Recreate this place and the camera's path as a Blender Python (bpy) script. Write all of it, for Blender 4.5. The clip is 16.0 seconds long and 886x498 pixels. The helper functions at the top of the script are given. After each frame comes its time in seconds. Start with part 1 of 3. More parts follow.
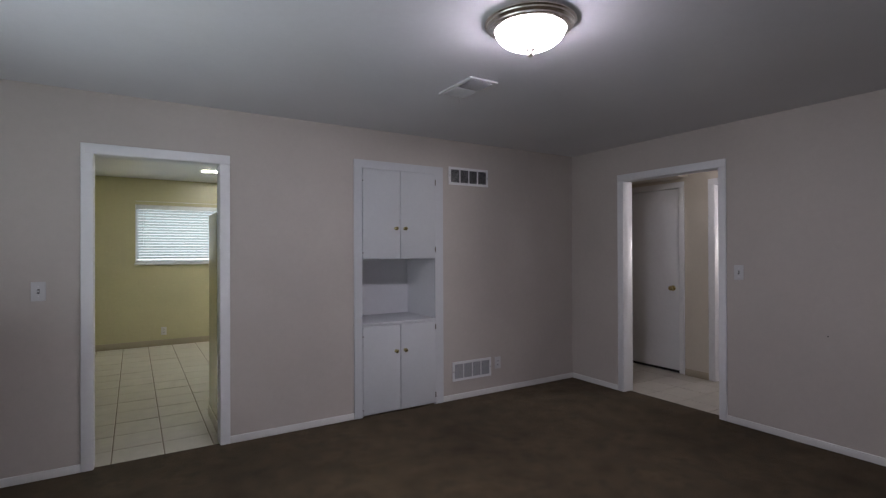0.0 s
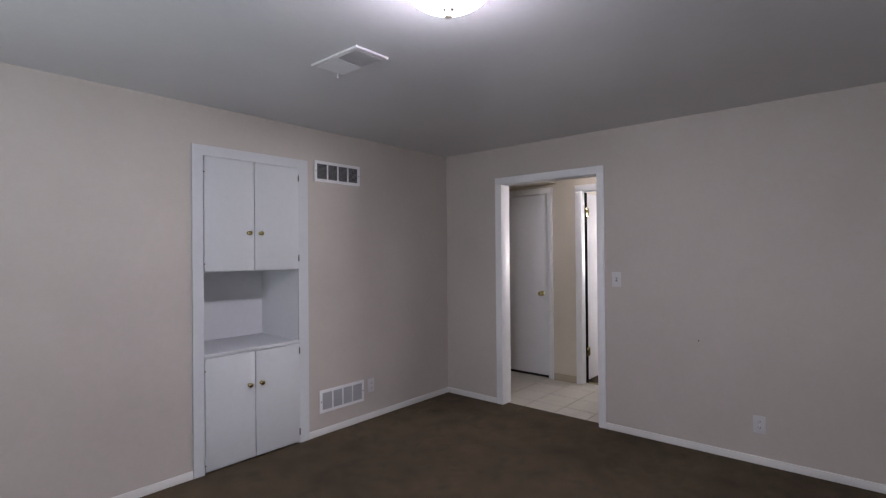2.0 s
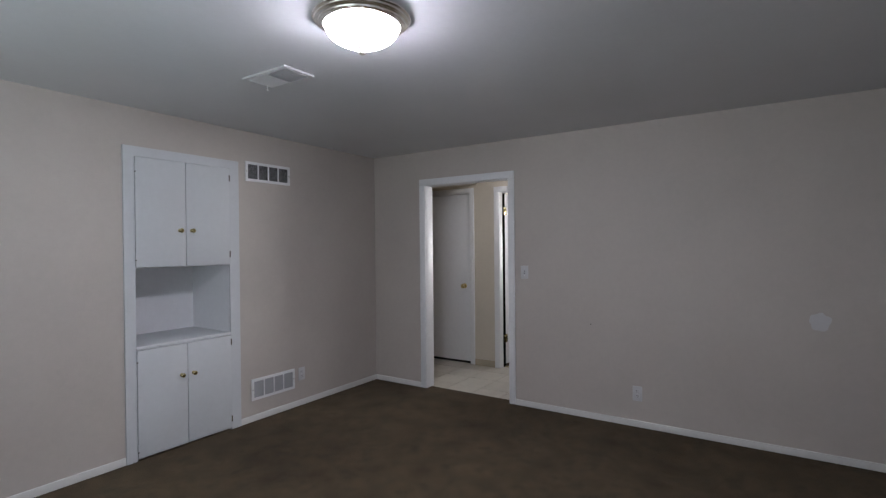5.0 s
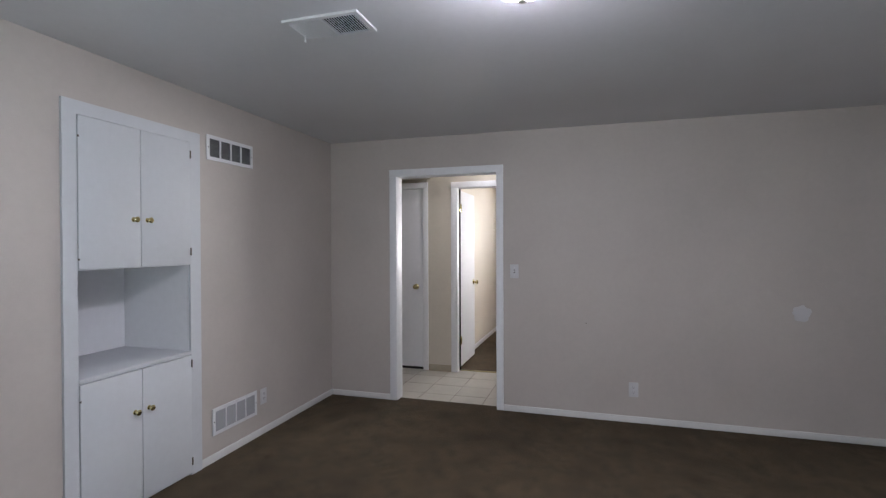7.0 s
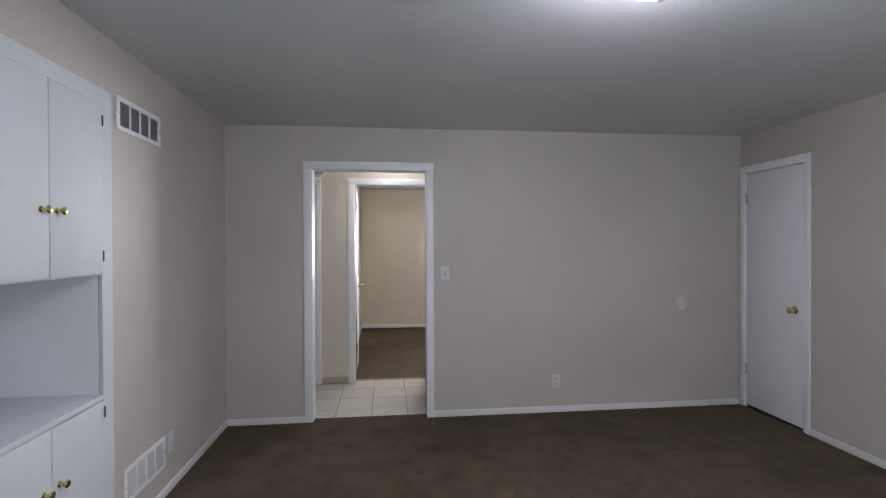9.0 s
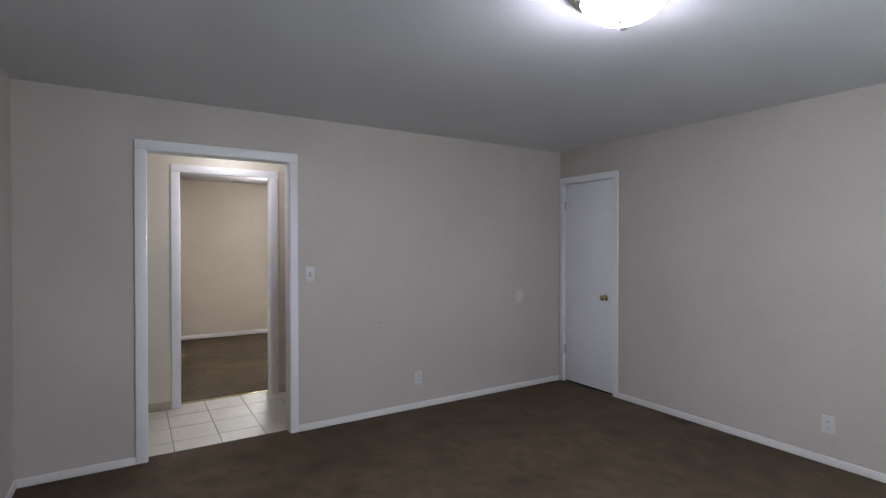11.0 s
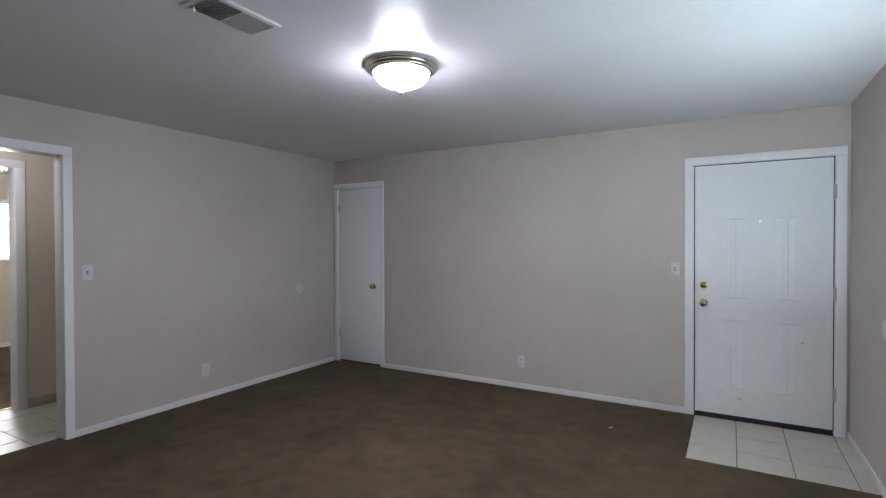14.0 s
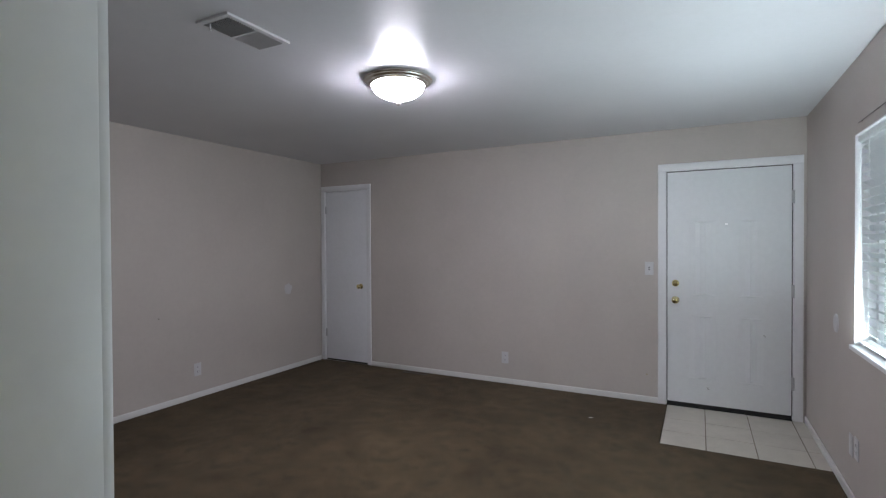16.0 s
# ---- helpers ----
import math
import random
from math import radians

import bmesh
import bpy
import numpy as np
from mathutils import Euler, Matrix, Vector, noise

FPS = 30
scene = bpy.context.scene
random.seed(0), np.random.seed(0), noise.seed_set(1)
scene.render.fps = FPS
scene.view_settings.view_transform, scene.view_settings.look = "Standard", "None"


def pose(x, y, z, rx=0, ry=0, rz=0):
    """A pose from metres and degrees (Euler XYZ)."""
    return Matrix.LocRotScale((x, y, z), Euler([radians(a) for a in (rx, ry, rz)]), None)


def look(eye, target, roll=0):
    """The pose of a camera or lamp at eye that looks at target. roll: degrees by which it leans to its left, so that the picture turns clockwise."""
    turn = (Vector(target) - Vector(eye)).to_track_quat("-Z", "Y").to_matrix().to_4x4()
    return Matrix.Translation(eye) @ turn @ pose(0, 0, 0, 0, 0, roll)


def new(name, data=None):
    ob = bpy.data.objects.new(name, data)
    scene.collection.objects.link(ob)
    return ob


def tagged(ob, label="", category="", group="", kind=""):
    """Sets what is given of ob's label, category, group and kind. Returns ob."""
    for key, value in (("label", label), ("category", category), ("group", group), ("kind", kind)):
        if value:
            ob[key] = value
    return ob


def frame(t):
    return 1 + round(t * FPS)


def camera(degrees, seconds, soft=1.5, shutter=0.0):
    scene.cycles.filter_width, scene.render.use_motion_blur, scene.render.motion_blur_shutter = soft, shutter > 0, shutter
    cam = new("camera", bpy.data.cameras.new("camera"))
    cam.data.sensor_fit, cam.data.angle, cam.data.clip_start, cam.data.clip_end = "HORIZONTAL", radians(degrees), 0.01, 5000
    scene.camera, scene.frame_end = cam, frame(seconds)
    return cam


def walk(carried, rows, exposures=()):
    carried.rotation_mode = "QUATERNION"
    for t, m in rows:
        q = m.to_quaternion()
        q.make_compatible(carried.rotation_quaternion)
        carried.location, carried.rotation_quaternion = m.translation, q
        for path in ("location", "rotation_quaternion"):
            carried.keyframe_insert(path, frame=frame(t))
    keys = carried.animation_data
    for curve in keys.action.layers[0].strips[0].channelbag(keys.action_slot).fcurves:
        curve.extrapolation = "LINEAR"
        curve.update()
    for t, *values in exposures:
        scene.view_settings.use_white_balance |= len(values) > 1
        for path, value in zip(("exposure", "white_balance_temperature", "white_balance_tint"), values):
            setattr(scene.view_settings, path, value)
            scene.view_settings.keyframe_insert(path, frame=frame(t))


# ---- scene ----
cam = camera(83.5, 16.0, 1.25)
PATH = [
    (0, (0.065, 0.169, 1.365), (1.123, 1.866, 1.373), -0.2),
    (0.5, (0.06, 0.413, 1.405), (1.224, 2.039, 1.402), -0.3),
    (1, (0.167, 0.566, 1.409), (1.463, 2.089, 1.405), -0.3),
    (1.5, (0.258, 0.658, 1.407), (1.678, 2.066, 1.413), -0.3),
    (2, (0.246, 0.729, 1.42), (1.761, 2.034, 1.43), -0.5),
    (2.5, (0.227, 0.718, 1.439), (1.786, 1.971, 1.446), -0.6),
    (3, (0.187, 0.593, 1.433), (1.783, 1.798, 1.443), -0.6),
    (3.5, (0.104, 0.447, 1.429), (1.715, 1.631, 1.431), -0.5),
    (4, (0.054, 0.341, 1.43), (1.672, 1.517, 1.43), -0.7),
    (4.5, (0.043, 0.333, 1.433), (1.671, 1.495, 1.427), -0.7),
    (7, (-0.114, 1.593, 1.418), (1.798, 2.176, 1.4), -0.2),
    (7.5, (-0.116, 1.877, 1.432), (1.834, 2.318, 1.417), -0.3),
    (8, (-0.123, 2.211, 1.425), (1.867, 2.413, 1.41), -0.1),
    (8.5, (-0.085, 2.446, 1.427), (1.915, 2.436, 1.407), -0.2),
    (9, (0.007, 2.725, 1.424), (1.994, 2.497, 1.407), -0.2),
    (9.2, (0.026, 2.787, 1.427), (1.999, 2.46, 1.409), -0.1),
    (11.5, (0.36, 3.561, 1.42), (1.893, 2.277, 1.4), -0.0),
    (12, (0.286, 3.713, 1.431), (1.602, 2.207, 1.412), 0.1),
    (12.5, (0.19, 3.815, 1.435), (1.355, 2.189, 1.416), -0.0),
    (13, (0.105, 3.924, 1.438), (1.186, 2.242, 1.415), -0.0),
    (13.5, (0.036, 4.018, 1.414), (1.081, 2.313, 1.392), -0.1),
    (14, (-0.025, 4.091, 1.397), (0.979, 2.361, 1.374), -0.2),
    (14.5, (-0.06, 4.114, 1.387), (0.898, 2.358, 1.361), -0.2),
    (15, (-0.043, 4.11, 1.385), (0.888, 2.339, 1.357), -0.2),
    (15.5, (-0.032, 4.153, 1.384), (0.889, 2.378, 1.359), -0.2),
    (16, (-0.021, 4.304, 1.411), (0.898, 2.527, 1.387), -0.3),
]
EXPO = [(0.0, -0.08, 6600, 17), (0.5, 0.28, 6600, 17), (1.5, 0.58, 6600, 17), (2.3, 0.58, 6600, 16), (3.5, 0.05, 6550, 12), (4.5, 0.28, 6450, 10),
        (7.0, 0.71, 6450, 11), (11.5, 0.86, 6350, 10), (14.5, 0.70, 6400, 10), (16.0, 0.55, 6500, 11)]
walk(cam, [(t, look(eye, target, roll)) for t, eye, target, roll in PATH], EXPO)

# ---------------------------------------------------------------- light
world = bpy.data.worlds.new("world")
scene.world = world
world.use_nodes = True
_wn = world.node_tree.nodes
_sky = _wn.new("ShaderNodeTexSky")
_sky.sky_type, _sky.sun_disc, _sky.sun_elevation, _sky.sun_rotation = "NISHITA", False, radians(50), radians(180)
world.node_tree.links.new(_sky.outputs[0], _wn["Background"].inputs[0])
_wn["Background"].inputs[1].default_value = 0.15

sun = new("sun", bpy.data.lights.new("sun", "SUN"))
sun.data.energy, sun.data.angle, sun.data.color = 5.0, radians(0.5), (1, 0.95, 0.88)
sun.matrix_world = look((0, -20, 24), (0, 0, 0))


def window_light(name, eye, target, w, h, power, color):
    ob = new(name, bpy.data.lights.new(name, "AREA"))
    ob.data.shape, ob.data.size, ob.data.size_y = "RECTANGLE", w, h
    ob.data.energy, ob.data.color = power, color
    ob.matrix_world = look(eye, target)
    return ob


DAY = (0.80, 0.95, 1.0)
window_light("window_light_living", (-1.45, 1.84, 0.60), (-1.10, 1.84, 1.54), 2.5, 0.9, 15, DAY)
window_light("window_light_opening", (-0.752, 1.845, 1.41), (0.0, 1.845, 1.41), 1.74, 1.05, 7, DAY)
window_light("window_light_sill", (-0.742, 1.845, 0.868), (-0.69, 1.845, 1.30), 1.74, 0.022, 20, DAY)
window_light("window_light_kitchen", (0.65, 8.85, 1.55), (0.65, 8.0, 1.55), 1.7, 1.1, 16, DAY)
window_light("window_light_bedroom", (8.95, 0.95, 1.55), (8.0, 0.95, 1.5), 1.5, 1.0, 290, (1, 0.98, 0.98))
LAMP, HALL_LAMP, KITCHEN_LAMP = 116.0, 26.0, 72.0


# ---------------------------------------------------------------- materials
def material(name, color, rough=0.6, metal=0.0, spec=0.5):
    m = bpy.data.materials.new(name)
    m.use_nodes = True
    b = m.node_tree.nodes["Principled BSDF"]
    b.inputs["Base Color"].default_value = (*color, 1)
    b.inputs["Roughness"].default_value = rough
    b.inputs["Metallic"].default_value = metal
    b.inputs["Specular IOR Level"].default_value = spec
    return m, m.node_tree, b


def noise_node(nt, scale, detail=4.0, rough=0.55, vec=None):
    n = nt.nodes.new("ShaderNodeTexNoise")
    n.inputs["Scale"].default_value, n.inputs["Detail"].default_value, n.inputs["Roughness"].default_value = scale, detail, rough
    nt.links.new(vec, n.inputs["Vector"])
    return n


def ramp(nt, fac, p0, p1, c0, c1):
    r = nt.nodes.new("ShaderNodeValToRGB")
    r.color_ramp.elements[0].position, r.color_ramp.elements[1].position = p0, p1
    r.color_ramp.elements[0].color, r.color_ramp.elements[1].color = (*c0, 1), (*c1, 1)
    nt.links.new(fac, r.inputs[0])
    return r


def blend(nt, fac, a, b, how="MULTIPLY"):
    m = nt.nodes.new("ShaderNodeMix")
    m.data_type, m.blend_type = "RGBA", how
    if isinstance(fac, float):
        m.inputs[0].default_value = fac
    else:
        nt.links.new(fac, m.inputs[0])
    nt.links.new(a, m.inputs[6])
    nt.links.new(b, m.inputs[7])
    return m.outputs[2]


def coords(nt):
    g = nt.nodes.new("ShaderNodeNewGeometry")
    return g.outputs["Position"]


def bump(nt, b, height, strength, distance):
    u = nt.nodes.new("ShaderNodeBump")
    u.inputs["Strength"].default_value, u.inputs["Distance"].default_value = strength, distance
    nt.links.new(height, u.inputs["Height"])
    nt.links.new(u.outputs[0], b.inputs["Normal"])


def paint(name, color, rough, grain=220.0, relief=0.25, dirt=0.10, smudge=0.0, spec=0.5):
    """Rolled wall or trim paint: broad tone drift, faint scuffs, orange-peel relief, gloss that varies."""
    m, nt, b = material(name, color, rough, 0.0, spec)
    pos = coords(nt)
    lo = tuple(c * (1 - dirt) for c in color)
    hi = tuple(min(1, c * (1 + dirt * 0.5)) for c in color)
    broad = noise_node(nt, 1.3, 3.0, 0.5, pos)
    r1 = ramp(nt, broad.outputs[0], 0.3, 0.7, lo, hi)
    fine = noise_node(nt, 26.0, 5.0, 0.6, pos)
    r2 = ramp(nt, fine.outputs[0], 0.3, 0.7, (0.96, 0.96, 0.96), (1.0, 1.0, 1.0))
    col = blend(nt, 1.0, r1.outputs[0], r2.outputs[0])
    if smudge:
        sm = noise_node(nt, 5.0, 6.0, 0.7, pos)
        r3 = ramp(nt, sm.outputs[0], 0.62, 0.8, (1, 1, 1), (1 - smudge, 1 - smudge * 1.1, 1 - smudge * 1.25))
        col = blend(nt, 1.0, col, r3.outputs[0])
    nt.links.new(col, b.inputs["Base Color"])
    rr = nt.nodes.new("ShaderNodeMapRange")
    rr.inputs[3].default_value, rr.inputs[4].default_value = rough - 0.06, rough + 0.08
    nt.links.new(fine.outputs[0], rr.inputs[0])
    nt.links.new(rr.outputs[0], b.inputs["Roughness"])
    peel = noise_node(nt, grain, 2.0, 0.5, pos)
    bump(nt, b, peel.outputs[0], relief, 0.002)
    return m


M_WALL = paint("beige_wall_paint", (0.500, 0.453, 0.420), 0.55, 160, 0.25, 0.07, 0.05, 0.3)
M_HALL = paint("cream_wall_paint", (0.62, 0.56, 0.475), 0.42, 160, 0.25, 0.06, 0.05)
M_KITCHEN = paint("yellow_green_wall_paint", (0.54, 0.51, 0.325), 0.24, 150, 0.15, 0.07, 0.05)
M_PARTITION = paint("glossy_yellow_green_enamel", (0.54, 0.51, 0.345), 0.08, 60, 0.0, 0.05, 0.03)
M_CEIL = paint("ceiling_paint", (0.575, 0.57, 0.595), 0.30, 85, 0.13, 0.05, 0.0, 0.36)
M_CEIL_WHITE = paint("white_ceiling_paint", (0.80, 0.80, 0.80), 0.5, 85, 0.13, 0.04)
M_TRIM = paint("white_trim_enamel", (0.77, 0.77, 0.785), 0.38, 60, 0.02, 0.03, 0.0, 0.42)
M_CAB = paint("white_cabinet_enamel", (0.565, 0.58, 0.605), 0.55, 70, 0.12, 0.04, 0.05, 0.25)
M_BASE = paint("worn_baseboard_enamel", (0.70, 0.69, 0.675), 0.55, 40, 0.10, 0.08, 0.15, 0.3)
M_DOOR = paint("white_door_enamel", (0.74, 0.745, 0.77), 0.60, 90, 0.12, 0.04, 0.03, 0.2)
M_FRONT = paint("front_door_enamel", (0.76, 0.78, 0.795), 0.42, 120, 0.12, 0.03, 0.06)
M_PLATE = paint("white_plastic", (0.58, 0.575, 0.585), 0.34, 120, 0.0, 0.04)
M_PATCH = paint("wall_filler", (0.565, 0.55, 0.56), 0.6, 120, 0.2, 0.05)
M_DARK = material("dark_slot", (0.012, 0.011, 0.010), 0.7)[0]
M_RUBBER = material("black_rubber", (0.012, 0.012, 0.013), 0.55)[0]
M_BASE_TILE = paint("tan_base_tile", (0.42, 0.36, 0.27), 0.3, 60, 0.1, 0.15, 0.1)
M_SLOT = material("vent_shadow", (0.085, 0.083, 0.088), 0.8)[0]
M_VENT = paint("vent_enamel", (0.74, 0.74, 0.755), 0.35, 90, 0.08, 0.03)
M_GAP = material("matt_black_gap", (0.008, 0.008, 0.008), 1.0, 0.0, 0.0)[0]
M_OLD_PAINT = paint("worn_grey_paint", (0.46, 0.46, 0.47), 0.45, 90, 0.1, 0.12)
M_REGISTER_BROWN = material("brown_register_metal", (0.055, 0.036, 0.028), 0.5)[0]
M_DUCT = material("duct_shade", (0.03, 0.03, 0.032), 0.8)[0]
# darker than the rim: the shading between blades is put into this colour
M_LOUVRE = paint("shaded_louvre_enamel", (0.36, 0.36, 0.375), 0.5, 90, 0.05, 0.06)
M_REGISTER = paint("register_enamel", (0.585, 0.58, 0.595), 0.4, 90, 0.08, 0.03)
M_PAPER = material("paper_scrap", (0.75, 0.73, 0.68), 0.8)[0]
M_GROUND = paint("concrete_ground", (0.42, 0.41, 0.38), 0.9, 8, 0.5, 0.2)
M_STUCCO = paint("outer_stucco", (0.5, 0.46, 0.4), 0.9, 60, 0.5, 0.1)


def metal(name, color, rough):
    m, nt, b = material(name, color, rough, 1.0)
    pos = coords(nt)
    n = noise_node(nt, 90.0, 4.0, 0.6, pos)
    rr = nt.nodes.new("ShaderNodeMapRange")
    rr.inputs[3].default_value, rr.inputs[4].default_value = rough * 0.9, rough * 1.15
    nt.links.new(n.outputs[0], rr.inputs[0])
    nt.links.new(rr.outputs[0], b.inputs["Roughness"])
    return m


M_BRASS = metal("polished_brass", (0.74, 0.65, 0.34), 0.09)
M_NICKEL = metal("brushed_nickel", (0.86, 0.83, 0.76), 0.24)
M_FINIAL = metal("dull_nickel", (0.42, 0.40, 0.36), 0.42)
M_HINGE = metal("aged_hinge_metal", (0.16, 0.14, 0.12), 0.4)
M_CHROME = metal("satin_chrome", (0.75, 0.74, 0.72), 0.2)


def make_carpet():
    m, nt, b = material("brown_carpet", (0.05, 0.038, 0.028), 0.95, 0, 0.05)
    pos = coords(nt)
    broad = noise_node(nt, 1.1, 4.0, 0.6, pos)
    r1 = ramp(nt, broad.outputs[0], 0.32, 0.68, (0.068, 0.0494, 0.0292), (0.109, 0.0805, 0.0477))
    spots = noise_node(nt, 4.5, 5.0, 0.65, pos)
    r2 = ramp(nt, spots.outputs[0], 0.50, 0.68, (1.05, 1.05, 1.05), (0.60, 0.57, 0.56))
    tread = noise_node(nt, 9.0, 3.0, 0.6, pos)
    r4 = ramp(nt, tread.outputs[0], 0.36, 0.64, (0.78, 0.79, 0.80), (1.18, 1.15, 1.11))
    pile = noise_node(nt, 340.0, 3.0, 0.7, pos)
    r3 = ramp(nt, pile.outputs[0], 0.3, 0.7, (0.62, 0.62, 0.62), (1.25, 1.25, 1.25))
    col = blend(nt, 1.0, r1.outputs[0], r2.outputs[0])
    col = blend(nt, 1.0, col, r4.outputs[0])
    col = blend(nt, 1.0, col, r3.outputs[0])
    nt.links.new(col, b.inputs["Base Color"])
    b.inputs["Sheen Weight"].default_value = 0.04
    b.inputs["Sheen Roughness"].default_value = 0.6
    bump(nt, b, pile.outputs[0], 0.8, 0.008)
    return m


def make_tile(name, color):
    m, nt, b = material(name, color, 0.16)
    pos = coords(nt)
    info = nt.nodes.new("ShaderNodeObjectInfo")
    cloud = noise_node(nt, 7.0, 5.0, 0.6, pos)
    r1 = ramp(nt, cloud.outputs[0], 0.3, 0.7, tuple(c * 0.88 for c in color), tuple(min(1, c * 1.06) for c in color))
    r2 = ramp(nt, info.outputs["Random"], 0.0, 1.0, (0.93, 0.93, 0.92), (1.0, 1.0, 1.0))
    speck = noise_node(nt, 160.0, 2.0, 0.5, pos)
    r3 = ramp(nt, speck.outputs[0], 0.35, 0.6, (0.93, 0.92, 0.9), (1, 1, 1))
    col = blend(nt, 1.0, blend(nt, 1.0, r1.outputs[0], r2.outputs[0]), r3.outputs[0])
    nt.links.new(col, b.inputs["Base Color"])
    rr = nt.nodes.new("ShaderNodeMapRange")
    rr.inputs[3].default_value, rr.inputs[4].default_value = 0.34, 0.54
    nt.links.new(cloud.outputs[0], rr.inputs[0])
    nt.links.new(rr.outputs[0], b.inputs["Roughness"])
    bump(nt, b, cloud.outputs[0], 0.12, 0.003)
    return m


def make_grout():
    m, nt, b = material("grout", (0.16, 0.13, 0.10), 0.9)
    n = noise_node(nt, 12.0, 5.0, 0.6, coords(nt))
    r = ramp(nt, n.outputs[0], 0.3, 0.7, (0.10, 0.075, 0.055), (0.28, 0.24, 0.19))
    nt.links.new(r.outputs[0], b.inputs["Base Color"])
    return m


def emitter(name, color, strength, base=(0.9, 0.9, 0.9)):
    m, nt, b = material(name, base, 0.25)
    b.inputs["Emission Color"].default_value = (*color, 1)
    b.inputs["Emission Strength"].default_value = strength
    return m


def make_slat():
    m, nt, b = material("blind_slat", (0.70, 0.72, 0.72), 0.36)
    n = noise_node(nt, 30.0, 3.0, 0.5, coords(nt))
    r = ramp(nt, n.outputs[0], 0.3, 0.7, (0.66, 0.69, 0.70), (0.72, 0.745, 0.75))
    nt.links.new(r.outputs[0], b.inputs["Base Color"])
    return m


def make_glass():
    m = bpy.data.materials.new("window_glass")
    m.use_nodes = True
    nt = m.node_tree
    b = nt.nodes["Principled BSDF"]
    b.inputs["Base Color"].default_value = (0.97, 1, 0.99, 1)
    b.inputs["Roughness"].default_value = 0.0
    b.inputs["Transmission Weight"].default_value = 1.0
    b.inputs["IOR"].default_value = 1.45
    return m


M_CARPET = make_carpet()
M_TILE = make_tile("cream_floor_tile", (0.52, 0.487, 0.43))
M_GROUT = make_grout()
# the frosted bowl glows most at its foot, under the bulbs, and less towards its rim
M_BOWL = [emitter("lit_frosted_glass", (0.955, 0.945, 1.07), LAMP * k) for k in (0.32, 0.52, 0.85, 1.12)]
M_HALL_BOWL = [emitter("lit_hall_glass", (0.97, 0.95, 1.0), HALL_LAMP)]
M_TUBE = emitter("lit_diffuser", (0.95, 1.0, 0.92), KITCHEN_LAMP)
M_PEEP = emitter("emissive_lens", (1.0, 1.0, 1.0), 2.5)
M_SLAT = make_slat()
M_GLASS = make_glass()


# ---------------------------------------------------------------- mesh helpers
def union(add, cut=()):
    """One closed mesh of axis-aligned boxes (x0, y0, z0, x1, y1, z1), with boxes cut away."""
    boxes = list(add) + list(cut)
    ax = [sorted({round(b[k], 5) for b in boxes} | {round(b[k + 3], 5) for b in boxes}) for k in range(3)]
    n = [len(a) - 1 for a in ax]
    mid = [[(a[i] + a[i + 1]) / 2 for i in range(len(a) - 1)] for a in ax]

    def inside(i, j, k):
        p = (mid[0][i], mid[1][j], mid[2][k])
        has = lambda b: all(b[q] < p[q] < b[q + 3] for q in range(3))
        return any(has(b) for b in add) and not any(has(b) for b in cut)

    solid = {(i, j, k) for i in range(n[0]) for j in range(n[1]) for k in range(n[2]) if inside(i, j, k)}
    bm, seen = bmesh.new(), {}

    def vert(i, j, k):
        if (i, j, k) not in seen:
            seen[(i, j, k)] = bm.verts.new((ax[0][i], ax[1][j], ax[2][k]))
        return seen[(i, j, k)]

    sides = (((1, 0, 0), ((1, 0, 0), (1, 1, 0), (1, 1, 1), (1, 0, 1))), ((-1, 0, 0), ((0, 0, 0), (0, 0, 1), (0, 1, 1), (0, 1, 0))),
             ((0, 1, 0), ((0, 1, 0), (0, 1, 1), (1, 1, 1), (1, 1, 0))), ((0, -1, 0), ((0, 0, 0), (1, 0, 0), (1, 0, 1), (0, 0, 1))),
             ((0, 0, 1), ((0, 0, 1), (1, 0, 1), (1, 1, 1), (0, 1, 1))), ((0, 0, -1), ((0, 0, 0), (0, 1, 0), (1, 1, 0), (1, 0, 0))))
    for c in solid:
        for d, quad in sides:
            if (c[0] + d[0], c[1] + d[1], c[2] + d[2]) not in solid:
                bm.faces.new([vert(c[0] + q[0], c[1] + q[1], c[2] + q[2]) for q in quad])
    return bm


def add_box(bm, x0, y0, z0, x1, y1, z1, bevel=0.0, seg=2):
    x0, x1, y0, y1, z0, z1 = min(x0, x1), max(x0, x1), min(y0, y1), max(y0, y1), min(z0, z1), max(z0, z1)
    made = bmesh.ops.create_cube(bm, size=1.0, matrix=Matrix.Translation(((x0 + x1) / 2, (y0 + y1) / 2, (z0 + z1) / 2)) @ Matrix.Diagonal((x1 - x0, y1 - y0, z1 - z0, 1)))
    if bevel:
        edges = {e for v in made["verts"] for e in v.link_edges}
        bmesh.ops.bevel(bm, geom=list(edges), offset=bevel, segments=seg, affect="EDGES", profile=0.5)
    return bm


def box(x0, y0, z0, x1, y1, z1, bevel=0.0, seg=2):
    return add_box(bmesh.new(), x0, y0, z0, x1, y1, z1, bevel, seg)


